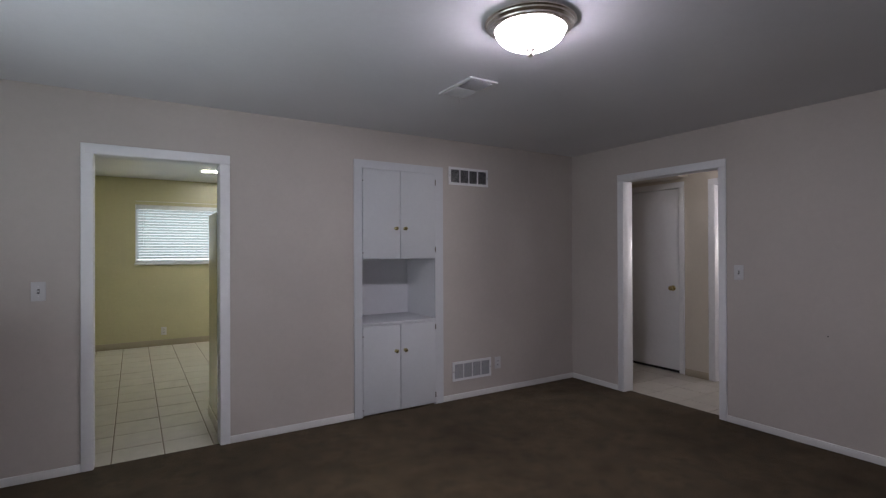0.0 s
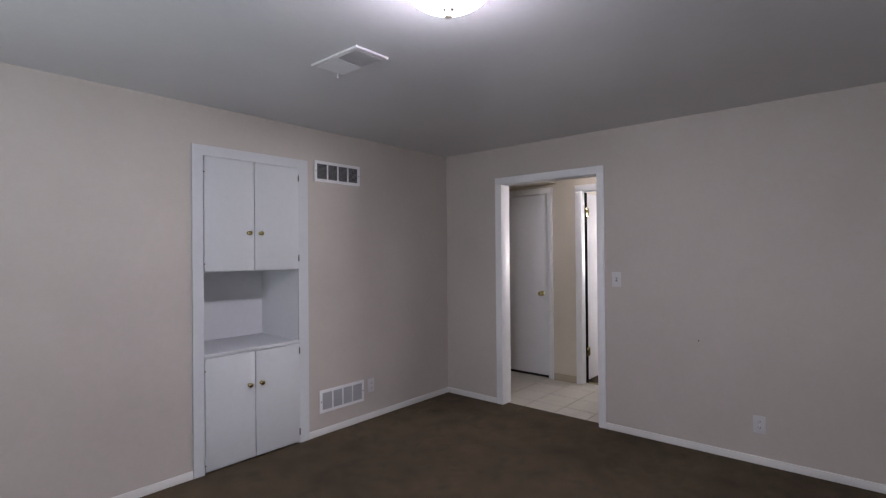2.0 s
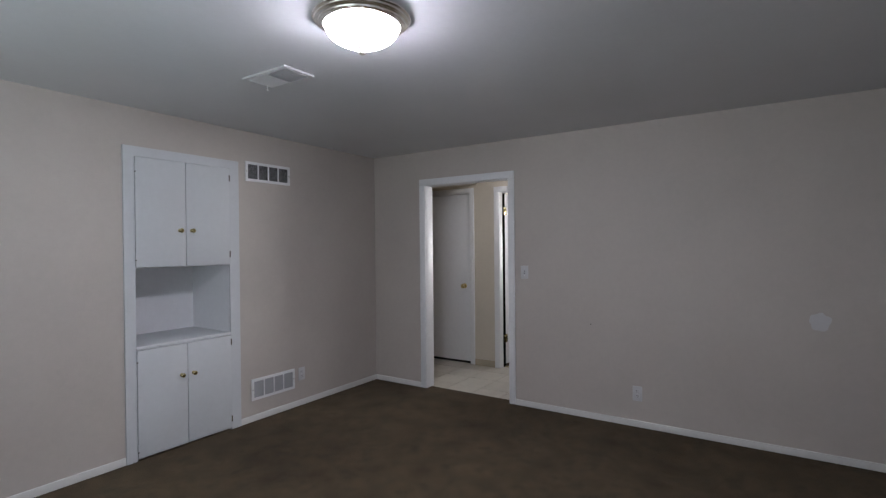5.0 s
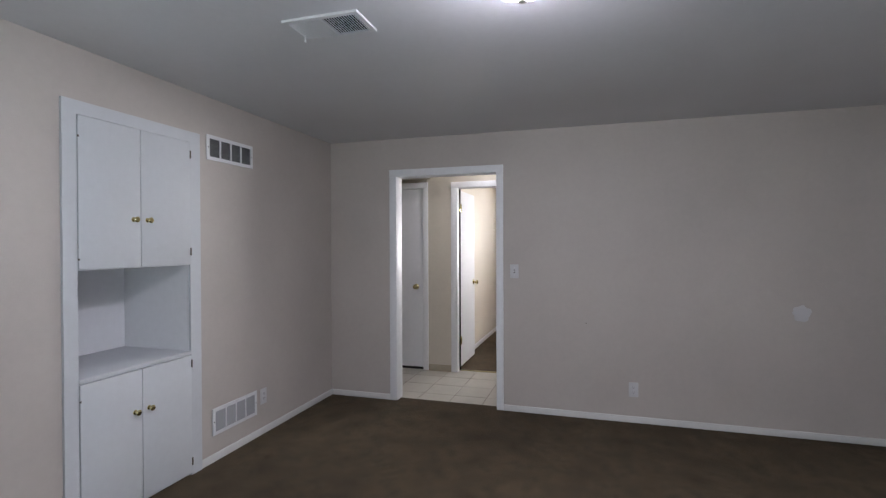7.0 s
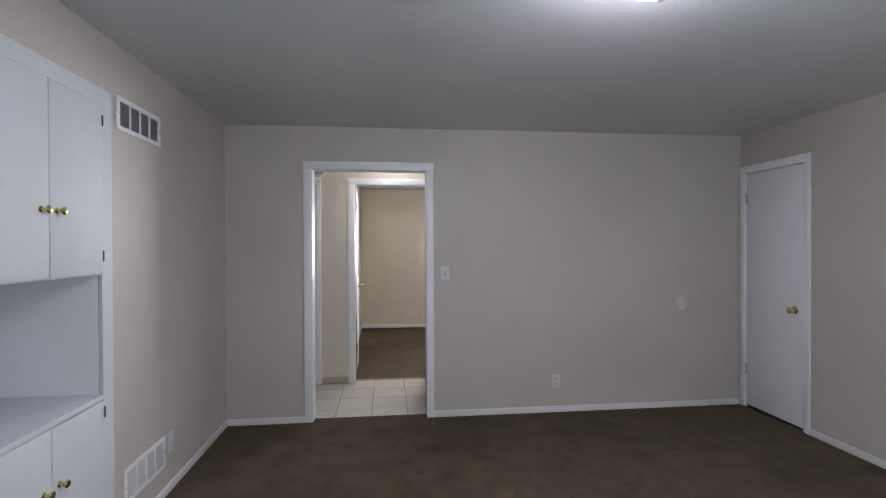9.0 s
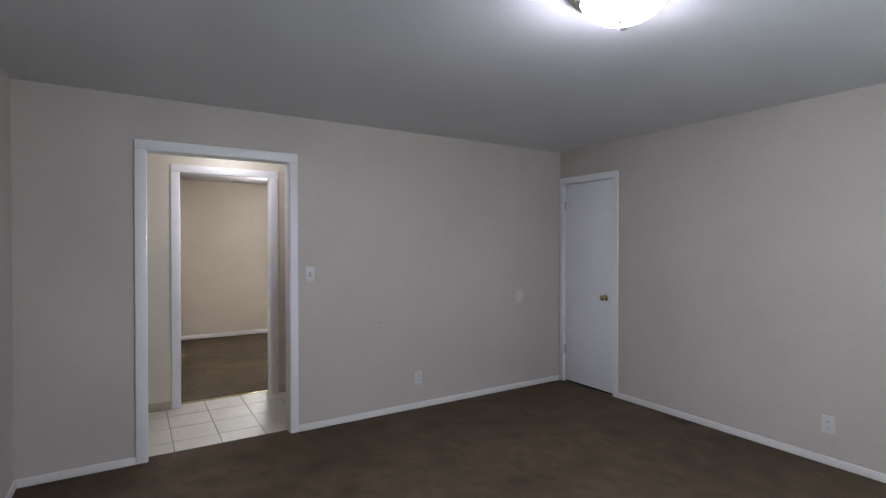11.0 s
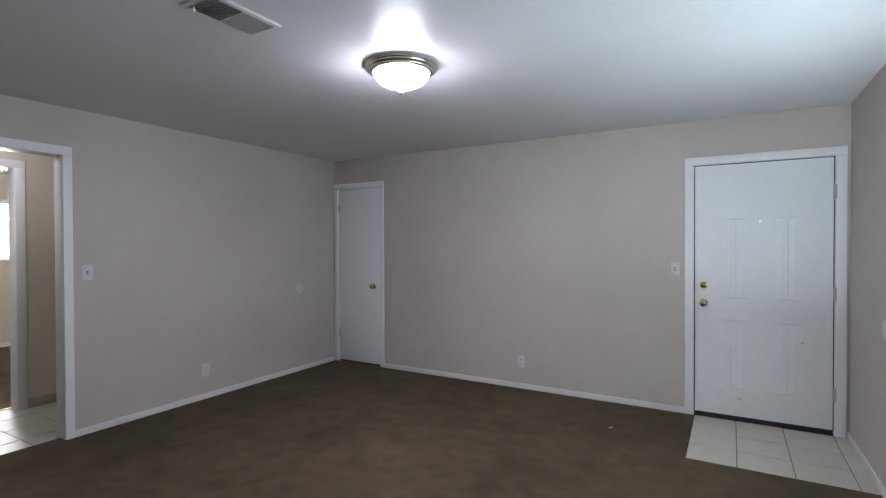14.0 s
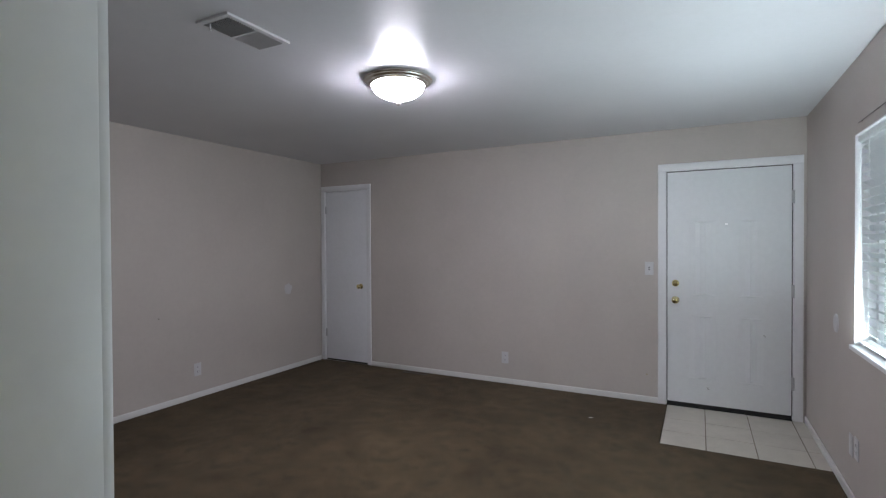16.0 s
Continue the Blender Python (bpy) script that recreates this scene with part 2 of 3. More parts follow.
def add_lathe(bm, profile, m, seg=32):
    """Revolve (radius, height) points round local z and place them with m."""
    rings = []
    for r, h in profile:
        if r < 1e-6:
            rings.append([bm.verts.new(m @ Vector((0, 0, h)))])
        else:
            rings.append([bm.verts.new(m @ Vector((r * math.cos(2 * math.pi * i / seg), r * math.sin(2 * math.pi * i / seg), h))) for i in range(seg)])
    for a, b in zip(rings, rings[1:]):
        for i in range(seg):
            j = (i + 1) % seg
            if len(a) == 1 and len(b) > 1:
                bm.faces.new((a[0], b[j], b[i]))
            elif len(b) == 1 and len(a) > 1:
                bm.faces.new((a[i], a[j], b[0]))
            elif len(a) > 1:
                bm.faces.new((a[i], a[j], b[j], b[i]))
    bmesh.ops.recalc_face_normals(bm, faces=bm.faces)
    return bm


def lathe(profile, m, seg=32):
    return add_lathe(bmesh.new(), profile, m, seg)


def place_of(ob):
    own = ob.matrix_parent_inverse @ ob.matrix_basis
    return place_of(ob.parent) @ own if ob.parent else ob.matrix_basis


def mesh_object(name, bm, mats, smooth=False):
    me = bpy.data.meshes.new(name)
    bm.to_mesh(me)
    bm.free()
    for m in mats if isinstance(mats, (list, tuple)) else [mats]:
        me.materials.append(m)
    if smooth:
        for p in me.polygons:
            p.use_smooth = True
        me.set_sharp_from_angle(angle=radians(35))
    return new(name, me)


def part(name, bm, mat, parent, label="", smooth=True):
    ob = mesh_object(name, bm, mat, smooth)
    ob.parent = parent
    ob.matrix_parent_inverse = place_of(parent).inverted()
    return tagged(ob, label) if label else ob


def thing(name, at, label, category, group="", kind=""):
    ob = new(name)
    ob.empty_display_size = 0.1
    ob.matrix_basis = Matrix.Translation(at)
    return tagged(ob, label, category, group, kind)


def structure(name, bm, mats, label, category, smooth=False):
    return tagged(mesh_object(name, bm, mats, smooth), label, category, kind="structure")


def sided(bm, pick):
    """Give each face the material slot that pick(normal, centre) names."""
    bm.normal_update()
    for f in bm.faces:
        f.material_index = pick(f.normal, f.calc_center_median())
    return bm


# ---------------------------------------------------------------- plan
W, E, S, N, H = -0.758, 4.088, -0.405, 3.985, 2.378
E2, N2 = 4.203, 4.10
HALL_E, HALL_E2 = 5.19, 5.305
BED_N, BED_E = 3.15, 8.59
KIT_N = 8.50
K_OPEN = (-0.149, 0.583, 1.985)
H_OPEN = (2.395, 3.312, 2.033)
B_OPEN = (2.285, 3.042, 2.045)
C_OPEN = (3.443, 4.10, 2.055)
CL_OPEN = (3.402, 4.026, 2.035)
FD_OPEN = (-0.672, 0.236, 2.017)
CAB = (1.655, 2.352, 2.052)
JAMB = 0.018

# walls
bm = union([(W - 0.15, N, -0.05, E2, N2, H + 0.05)],
           [(K_OPEN[0] - JAMB, N - 1, -1, K_OPEN[1] + JAMB, N2 + 1, K_OPEN[2] + JAMB), (CAB[0] - 0.01, N - 1, -1, CAB[1] + 0.01, N2 + 1, CAB[2] + 0.01)])
structure("wall_north", sided(bm, lambda n, c: 1 if n.y > 0.5 else 0), [M_WALL, M_KITCHEN], "beige painted wall with kitchen doorway and built-in cabinet", "wall")
bm = union([(E, S - 0.12, -0.05, E2, N, H + 0.05)], [(E - 1, H_OPEN[0] - JAMB, -1, E2 + 1, H_OPEN[1] + JAMB, H_OPEN[2] + JAMB)])
structure("wall_east", sided(bm, lambda n, c: 1 if n.x > 0.5 else 0), [M_WALL, M_HALL], "beige painted wall with an open hallway doorway", "wall")
bm = union([(W - 0.15, S - 0.15, -0.05, E, S, H + 0.05)],
           [(CL_OPEN[0] - JAMB, S - 1, -1, CL_OPEN[1] + JAMB, S + 1, CL_OPEN[2] + JAMB), (FD_OPEN[0] - JAMB, S - 1, -1, FD_OPEN[1] + JAMB, S + 1, FD_OPEN[2] + JAMB)])
structure("wall_south", bm, [M_WALL], "beige painted wall with front door and closet door", "wall")
WIN_W = (0.94, 2.75, 0.852, 1.975)
bm = union([(W - 0.15, S, -0.05, W, N, H + 0.05), (W - 0.15, N2, -0.05, W, KIT_N + 0.15, H + 0.05)], [(W - 1, WIN_W[0], WIN_W[2], W + 1, WIN_W[1], WIN_W[3])])
structure("wall_west", sided(bm, lambda n, c: 1 if c.y > N2 and n.x > 0.5 else (2 if n.x < -0.5 else 0)), [M_WALL, M_KITCHEN, M_STUCCO], "beige painted wall with a wide window", "wall")
# hall
bm = union([(HALL_E, -0.5, -0.05, HALL_E2, 5.3, H + 0.05)],
           [(HALL_E - 1, B_OPEN[0] - JAMB, -1, HALL_E2 + 1, B_OPEN[1] + JAMB, B_OPEN[2] + JAMB), (HALL_E - 1, C_OPEN[0] - JAMB, -1, HALL_E2 + 1, C_OPEN[1] + JAMB, C_OPEN[2] + JAMB)])
structure("wall_hall_east", sided(bm, lambda n, c: 1 if n.x > 0.5 else 0), [M_HALL, M_WALL], "cream painted hallway wall with two doorways", "wall")
structure("wall_hall_south", union([(E2, -0.5, -0.05, HALL_E, -0.4, H + 0.05)]), [M_HALL], "cream painted hallway end wall", "wall")
structure("wall_hall_north", union([(E2, 5.2, -0.05, HALL_E, 5.3, H + 0.05)]), [M_HALL], "cream painted hallway end wall", "wall")
structure("wall_hall_west", union([(E, N2, -0.05, E2, 5.3, H + 0.05)]), [M_HALL], "cream painted hallway side wall", "wall")
structure("ceiling_hall_soffit", union([(E2, 3.345, 2.155, HALL_E, 5.2, H + 0.01)]), [M_HALL], "cream dropped ceiling soffit over the hallway", "soffit")
structure("closet_back_hall", union([(HALL_E2 + 0.5, 3.27, -0.05, HALL_E2 + 0.55, 4.6, H + 0.05), (HALL_E2, 4.55, -0.05, HALL_E2 + 0.5, 4.6, H + 0.05)]), [M_WALL], "plain closet wall", "wall")
# bedroom
structure("wall_bedroom_north", union([(HALL_E2, BED_N, -0.05, BED_E, BED_N + 0.12, H + 0.05)]), [M_HALL], "beige painted bedroom wall", "wall")
structure("wall_bedroom_south", union([(HALL_E2, -0.5, -0.05, BED_E, -0.4, H + 0.05)]), [M_WALL], "beige painted bedroom wall", "wall")
WIN_B = (0.42, 1.53, 1.20, 2.02)
bm = union([(BED_E, -0.5, -0.05, BED_E + 0.15, BED_N + 0.12, H + 0.05)], [(BED_E - 1, WIN_B[0], WIN_B[2], BED_E + 1, WIN_B[1], WIN_B[3])])
structure("wall_bedroom_east", bm, [M_HALL], "beige painted bedroom wall with a high window", "wall")
# kitchen
WIN_K = (0.085, 1.42, 1.20, 2.045)
bm = union([(W, KIT_N, -0.05, 3.7, KIT_N + 0.15, H + 0.05)], [(WIN_K[0], KIT_N - 1, WIN_K[2], WIN_K[1], KIT_N + 1, WIN_K[3])])
structure("wall_kitchen_north", bm, [M_KITCHEN], "yellow-green painted kitchen wall with a window", "wall")
structure("wall_kitchen_east", union([(3.6, N2, -0.05, 3.7, KIT_N, H + 0.05)]), [M_KITCHEN], "yellow-green painted kitchen wall", "wall")
structure("wall_kitchen_partition", union([(0.603, N2, 0.0, 0.72, 4.745, 1.665)]), [M_PARTITION], "low glossy yellow-green partition beside the kitchen doorway", "wall")

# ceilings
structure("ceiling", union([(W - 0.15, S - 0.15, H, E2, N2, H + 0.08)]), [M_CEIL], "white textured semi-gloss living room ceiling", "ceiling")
structure("ceiling_hall", union([(E2, -0.5, H, HALL_E2, 5.3, H + 0.08)]), [M_CEIL], "white hallway ceiling", "ceiling")
structure("ceiling_bedroom", union([(HALL_E2, -0.5, H, BED_E + 0.15, 4.6, H + 0.08)]), [M_CEIL], "white bedroom ceiling", "ceiling")
structure("ceiling_kitchen", union([(W - 0.15, N2, H + 0.045, E, KIT_N + 0.15, H + 0.12)]), [M_CEIL_WHITE], "white kitchen ceiling", "ceiling")

# floors
ENTRY = (0.232, 0.530)
CARPET_E, CARPET_N = 4.168, 4.015
bm = union([(ENTRY[0], S, -0.05, E, N, 0.0), (W, ENTRY[1], -0.05, ENTRY[0], N, 0.0), (E, H_OPEN[0] - JAMB, -0.05, CARPET_E, H_OPEN[1] + JAMB, 0.0),
            (K_OPEN[0] - JAMB, N, -0.05, K_OPEN[1] + JAMB, CARPET_N, 0.0)], [(2.58, S + 0.014, -0.02, 2.87, -0.295, 0.1)])
structure("floor", bm, [M_CARPET], "worn dark brown wall-to-wall carpet with faint stains", "carpet")
structure("floor_bedroom", union([(HALL_E2 - 0.01, -0.4, -0.05, BED_E, BED_N, 0.0)]), [M_CARPET], "dark brown bedroom carpet", "carpet")
structure("subfloor", union([(W - 0.15, S - 1.0, -0.12, BED_E + 0.15, KIT_N + 0.15, -0.05)]), [M_GROUND], "concrete slab under the house", "floor")
structure("ground", union([(-40, -40, -0.32, 45, 45, -0.15)]), [M_GROUND], "pale concrete ground outside the house", "ground")


def tiled_floor(name, x0, y0, x1, y1, xs, ys, label, joint=0.006):
    """Grout bed with one object for each tile; xs, ys: the joints' lines."""
    bed = structure(name, union([(x0, y0, -0.05, x1, y1, -0.006)]), [M_GROUT], label, "tile floor")
    ex, ey = [x0] + [x for x in xs if x0 + 0.02 < x < x1 - 0.02] + [x1], [y0] + [y for y in ys if y0 + 0.02 < y < y1 - 0.02] + [y1]
    made = {}
    for a, b in zip(ex, ex[1:]):
        for c, d in zip(ey, ey[1:]):
            key = (round(b - a, 3), round(d - c, 3))
            if key not in made:
                bm = bmesh.new()
                hx, hy = (b - a - joint) / 2, (d - c - joint) / 2
                lo = [bm.verts.new((sx * hx, sy * hy, -0.008)) for sx, sy in ((-1, -1), (1, -1), (1, 1), (-1, 1))]
                md = [bm.verts.new((sx * hx, sy * hy, -0.0016)) for sx, sy in ((-1, -1), (1, -1), (1, 1), (-1, 1))]
                hi = [bm.verts.new((sx * (hx - 0.002), sy * (hy - 0.002), 0.0)) for sx, sy in ((-1, -1), (1, -1), (1, 1), (-1, 1))]
                for p, q in ((lo, md), (md, hi)):
                    for i in range(4):
                        bm.faces.new((p[i], p[(i + 1) % 4], q[(i + 1) % 4], q[i]))
                bm.faces.new(hi)
                me = bpy.data.meshes.new("tile")
                bm.to_mesh(me)
                bm.free()
                me.materials.append(M_TILE)
                made[key] = me
            t = new("tile", made[key])
            t.parent = bed
            t.matrix_basis = pose((a + b) / 2, (c + d) / 2, -0.002 + random.uniform(-0.0008, 0.0008), random.uniform(-0.15, 0.15), random.uniform(-0.15, 0.15), 0)
    return bed


P = 0.304


# ---------------------------------------------------------------- trim
def casing(name, axis, face, out, a0, a1, top, width, depth, back, label, right_width=None):
    """Flat casing round an opening plus the jamb boards that line it. axis: the wall's long axis; out: +1 or -1, to the room's side."""
    rw = width if right_width is None else right_width
    bm = bmesh.new()

    def bar(u0, u1, z0, z1, v0, v1, bev):
        if axis == "x":
            add_box(bm, u0, v0, z0, u1, v1, z1, bev)
        else:
            add_box(bm, v0, u0, z0, v1, u1, z1, bev)

    f0, f1 = face - out * 0.002, face + out * depth
    bar(a0 - width, a0, 0.0, top + 0.001, f0, f1, 0.004)
    bar(a1, a1 + rw, 0.0, top + 0.001, f0, f1, 0.004)
    bar(a0 - width, a1 + rw, top, top + 0.064, f0, f1 + out * 0.001, 0.004)
    j0, j1 = face + out * 0.003, back
    bar(a0 - JAMB + 0.001, a0 + 0.0015, 0.0, top + 0.002, j0, j1, 0.002)
    bar(a1 - 0.0015, a1 + JAMB - 0.001, 0.0, top + 0.002, j0, j1, 0.002)
    bar(a0, a1, top - 0.0015, top + JAMB - 0.001, j0, j1, 0.002)
    return structure(name, bm, [M_TRIM], label, "door frame", True)


casing("trim_kitchen_doorway", "x", N, -1, *K_OPEN, 0.066, 0.016, N2 + 0.004, "white painted casing round the kitchen doorway")
casing("trim_hall_doorway", "y", E, -1, *H_OPEN, 0.060, 0.016, E2 + 0.004, "white painted casing round the hallway doorway", 0.068)
casing("trim_closet", "x", S, 1, *CL_OPEN, 0.052, 0.014, S - 0.13, "white painted casing round the narrow closet door")
casing("trim_front_door", "x", S, 1, *FD_OPEN, 0.066, 0.016, S - 0.14, "white painted casing round the front door")
casing("trim_bedroom_door", "y", HALL_E, -1, *B_OPEN, 0.072, 0.016, HALL_E2 + 0.004, "white painted casing round the bedroom doorway")
casing("trim_hall_closet", "y", HALL_E, -1, *C_OPEN, 0.060, 0.014, HALL_E2, "white painted casing round the hallway closet door")


def baseboard(name, runs, mat, label, height=0.050, depth=0.012):
    """runs: (x0, y0, x1, y1, out_x, out_y), each a stretch along a wall face."""
    bm = bmesh.new()
    for x0, y0, x1, y1, ox, oy in runs:
        add_box(bm, min(x0, x1) + (min(ox, 0) * depth if ox else 0), min(y0, y1) + (min(oy, 0) * depth if oy else 0), -0.004,
                max(x0, x1) + (max(ox, 0) * depth if ox else 0), max(y0, y1) + (max(oy, 0) * depth if oy else 0), height, 0.0035)
    return structure(name, bm, [mat], label, "baseboard", True)


baseboard("baseboard_north", [(W, N, K_OPEN[0] - 0.066, N, 0, -1), (K_OPEN[1] + 0.066, N, 1.586, N, 0, -1), (2.436, N, E, N, 0, -1)], M_BASE, "white painted baseboard along the cabinet wall")
baseboard("baseboard_east", [(E, S + 0.02, E, H_OPEN[0] - 0.060, -1, 0), (E, H_OPEN[1] + 0.068, E, N - 0.012, -1, 0)], M_BASE, "white painted baseboard beside the hallway doorway")
baseboard("baseboard_south", [(FD_OPEN[1] + 0.066, S, CL_OPEN[0] - 0.052, S, 0, 1)], M_BASE, "white painted baseboard between the two doors")
baseboard("baseboard_west", [(W, S, W, N - 0.012, 1, 0)], M_BASE, "white painted baseboard under the window")
baseboard("baseboard_bedroom", [(BED_E, -0.4, BED_E, BED_N, -1, 0), (HALL_E2, BED_N, BED_E - 0.012, BED_N, 0, -1)], M_TRIM, "white painted bedroom baseboard", 0.06)
baseboard("baseboard_hall", [(HALL_E, B_OPEN[1] + 0.072, HALL_E, C_OPEN[0] - 0.060, -1, 0), (HALL_E, -0.4, HALL_E, B_OPEN[0] - 0.072, -1, 0)], M_BASE_TILE, "tan tile baseboard in the hallway", 0.075, 0.008)
baseboard("baseboard_kitchen", [(W, KIT_N, 3.6, KIT_N, 0, -1), (0.603, N2, 0.603, 4.745, -1, 0)], M_BASE_TILE, "tan tile baseboard in the kitchen", 0.085, 0.009)

bm = box(HALL_E2 - 0.02, B_OPEN[0] + 0.003, -0.003, HALL_E2 + 0.008, B_OPEN[1] - 0.003, 0.006, 0.002)
structure("trim_threshold", bm, [M_BRASS], "thin brass carpet strip under the bedroom doorway", "threshold", True)


# ---------------------------------------------------------------- small fittings
def frame_at(origin, right, up):
    """Pose whose local x runs right, y up and z out of a wall."""
    r, u = Vector(right), Vector(up)
    o = r.cross(u)
    m = Matrix((r, u, o)).transposed().to_4x4()
    m.translation = origin
    return m


ON_N, ON_E, ON_S, ON_W = (1, 0, 0), (0, -1, 0), (-1, 0, 0), (0, 1, 0)
UP = (0, 0, 1)


def local(bm, m):
    bmesh.ops.transform(bm, matrix=m, verts=bm.verts)
    return bm


def fitting(name, m, label, category, group=""):
    ob = new(name)
    ob.empty_display_size = 0.05
    ob.matrix_basis = m
    return tagged(ob, label, category, group)


def light_switch(m, label):
    t = fitting("light_switch", m, label, "light switch", "light switches")
    part("plate", local(box(-0.036, -0.058, 0, 0.036, 0.058, 0.006, 0.003), m), M_PLATE, t)
    part("toggle_slot", local(box(-0.0062, -0.0135, 0.006, 0.0062, 0.0135, 0.0068), m), M_SLOT, t, smooth=False)
    part("toggle", local(box(-0.0045, -0.010, 0.004, 0.0045, 0.0, 0.017, 0.0015), m @ pose(0, 0.003, 0, -18)), M_PLATE, t)
    for y in (-0.03, 0.03):
        part("screw", lathe([(0.0035, 0.0058), (0.003, 0.0073), (0, 0.0075)], m @ pose(0, y, 0), 10), M_VENT, t)
    return t


def outlet(m, label, blank=False):
    t = fitting("wall_outlet" if not blank else "blank_plate", m, label, "outlet" if not blank else "cover plate", "wall outlets" if not blank else "")
    part("plate", local(box(-0.036, -0.058, 0, 0.036, 0.058, 0.006, 0.003), m), M_PLATE, t)
    if not blank:
        for y in (-0.0195, 0.0195):
            rec = part("receptacle", local(box(-0.0165, y - 0.0135, 0.005, 0.0165, y + 0.0135, 0.0082, 0.002), m), M_PLATE, t)
            bm = bmesh.new()
            for x in (-0.0065, 0.0065):
                add_box(bm, x - 0.0014, y - 0.001, 0.0078, x + 0.0014, y + 0.007, 0.0086)
            add_lathe(bm, [(0.0026, 0.0078), (0.0026, 0.0086), (0, 0.0086)], pose(0, y - 0.0065, 0), 10)
            part("slot", local(bm, m), M_DARK, rec, smooth=False)
    for y in ((0,) if not blank else (-0.03, 0.03)):
        part("screw", lathe([(0.0035, 0.0058), (0.003, 0.0073), (0, 0.0075)], m @ pose(0, y, 0), 10), M_VENT, t)
    return t


light_switch(frame_at((E, 2.242, 1.189), ON_E, UP), "white toggle light switch beside the hallway doorway")
light_switch(frame_at((0.373, S, 1.179), ON_S, UP), "white toggle light switch beside the front door")
light_switch(frame_at((-0.42, N, 1.13), ON_N, UP), "white toggle light switch beside the kitchen doorway")
outlet(frame_at((E, 1.296, 0.260), ON_E, UP), "white duplex outlet low on the beige wall")
outlet(frame_at((1.717, S, 0.257), ON_S, UP), "white duplex outlet low between the doors")
outlet(frame_at((3.062, N, 0.281), ON_N, UP), "white duplex outlet beside the low wall vent")
outlet(frame_at((0.44, KIT_N, 0.21), ON_N, UP), "white duplex outlet on the kitchen wall")
outlet(frame_at((BED_E, 1.36, 0.29), ON_E, UP), "white duplex outlet on the bedroom wall")
outlet(frame_at((W, 1.0, 0.315), ON_W, UP), "white duplex outlet under the window")
outlet(frame_at((W, 0.895, 0.300), ON_W, UP), "blank white cover plate beside an outlet", True)

m = frame_at((W, 0.546, 0.914), ON_W, UP)
t = fitting("round_cover", m, "round white blank cover on the beige wall", "cover plate")
part("disc", lathe([(0, 0), (0.056, 0), (0.056, 0.004), (0.052, 0.007), (0, 0.008)], m, 36), M_PLATE, t)


def blot(name, m, r, wobble, thick, mat, label, category):
    """A thin irregular round dab on a wall or floor."""
    bm, seg = bmesh.new(), 28
    rim = [r * (1 + wobble * noise.noise((math.cos(6.283 * i / seg) * 1.7, math.sin(6.283 * i / seg) * 1.7, r * 50))) for i in range(seg)]
    lo = [bm.verts.new(m @ Vector((rim[i] * math.cos(6.283 * i / seg), rim[i] * math.sin(6.283 * i / seg), 0))) for i in range(seg)]
    hi = [bm.verts.new(m @ Vector((0.93 * rim[i] * math.cos(6.283 * i / seg), 0.93 * rim[i] * math.sin(6.283 * i / seg), thick))) for i in range(seg)]
    for i in range(seg):
        bm.faces.new((lo[i], lo[(i + 1) % seg], hi[(i + 1) % seg], hi[i]))
    bm.faces.new(hi)
    return tagged(mesh_object(name, bm, mat, True), label, category)


blot("wall_patch", frame_at((E, 0.152, 0.912), ON_E, UP), 0.055, 0.35, 0.0015, M_PATCH, "pale round dab of filler on the beige wall", "wall patch")
blot("nail_hole", frame_at((E, 1.657, 0.772), ON_E, UP), 0.0045, 0.3, 0.001, M_DARK, "small dark nail hole in the beige wall", "nail hole")
blot("wall_scuff", frame_at((0.391, S, 0.242), ON_S, UP), 0.008, 0.5, 0.0008, M_BASE_TILE, "small brown scuff low on the wall", "scuff")


# ---------------------------------------------------------------- doors
KNOB = [(0, 0), (0.031, 0), (0.031, 0.004), (0.027, 0.008), (0.012, 0.011), (0.010, 0.026), (0.016, 0.031), (0.024, 0.037), (0.027, 0.046), (0.025, 0.055), (0.017, 0.061), (0, 0.063)]
BOLT = [(0, 0), (0.029, 0), (0.029, 0.006), (0.024, 0.012), (0.014, 0.014), (0, 0.015)]


def hinge(m, parent, mat, h=0.09, w=0.012):
    bm = bmesh.new()
    add_lathe(bm, [(0, -h / 2 - 0.004), (0.004, -h / 2 - 0.002), (0.0058, -h / 2), (0.0058, h / 2), (0.004, h / 2 + 0.002), (0, h / 2 + 0.004)], m @ pose(0, 0, 0.006, -90), 12)
    plate = box(-w, -h / 2, 0.0, w, h / 2, 0.003, 0.001)
    bmesh.ops.transform(plate, matrix=m, verts=plate.verts)
    me = bpy.data.meshes.new("tmp")
    plate.to_mesh(me)
    plate.free()
    bm.from_mesh(me)
    bpy.data.meshes.remove(me)
    return part("hinge", bm, mat, parent)


def flush_door(name, m, w, h, knob_x, hinge_x, label, gap=0.012, knob_z=0.91):
    """Plain slab; local x right, y up, z to the viewer, origin at the slab's lower middle on its face."""
    t = fitting(name, m, label, "door")
    t["kind"] = "structure"
    part("slab", local(box(-w / 2, gap, -0.035, w / 2, h, 0.0, 0.002), m), M_DOOR, t)
    part("knob", lathe(KNOB, m @ pose(knob_x, knob_z, 0), 28), M_BRASS, t, "polished brass knob")
    # dark strip fills the gap under the slab in place of its shade
    part("sweep_gap", local(box(-w / 2 + 0.002, 0.001, -0.034, w / 2 - 0.002, gap + 0.001, -0.010), m), M_DARK, t, "dark strip standing in for the shaded gap under the door", smooth=False)
    for z in (0.335, 1.815):
        hinge(m @ pose(hinge_x, z, 0.001), t, M_OLD_PAINT)
    return t


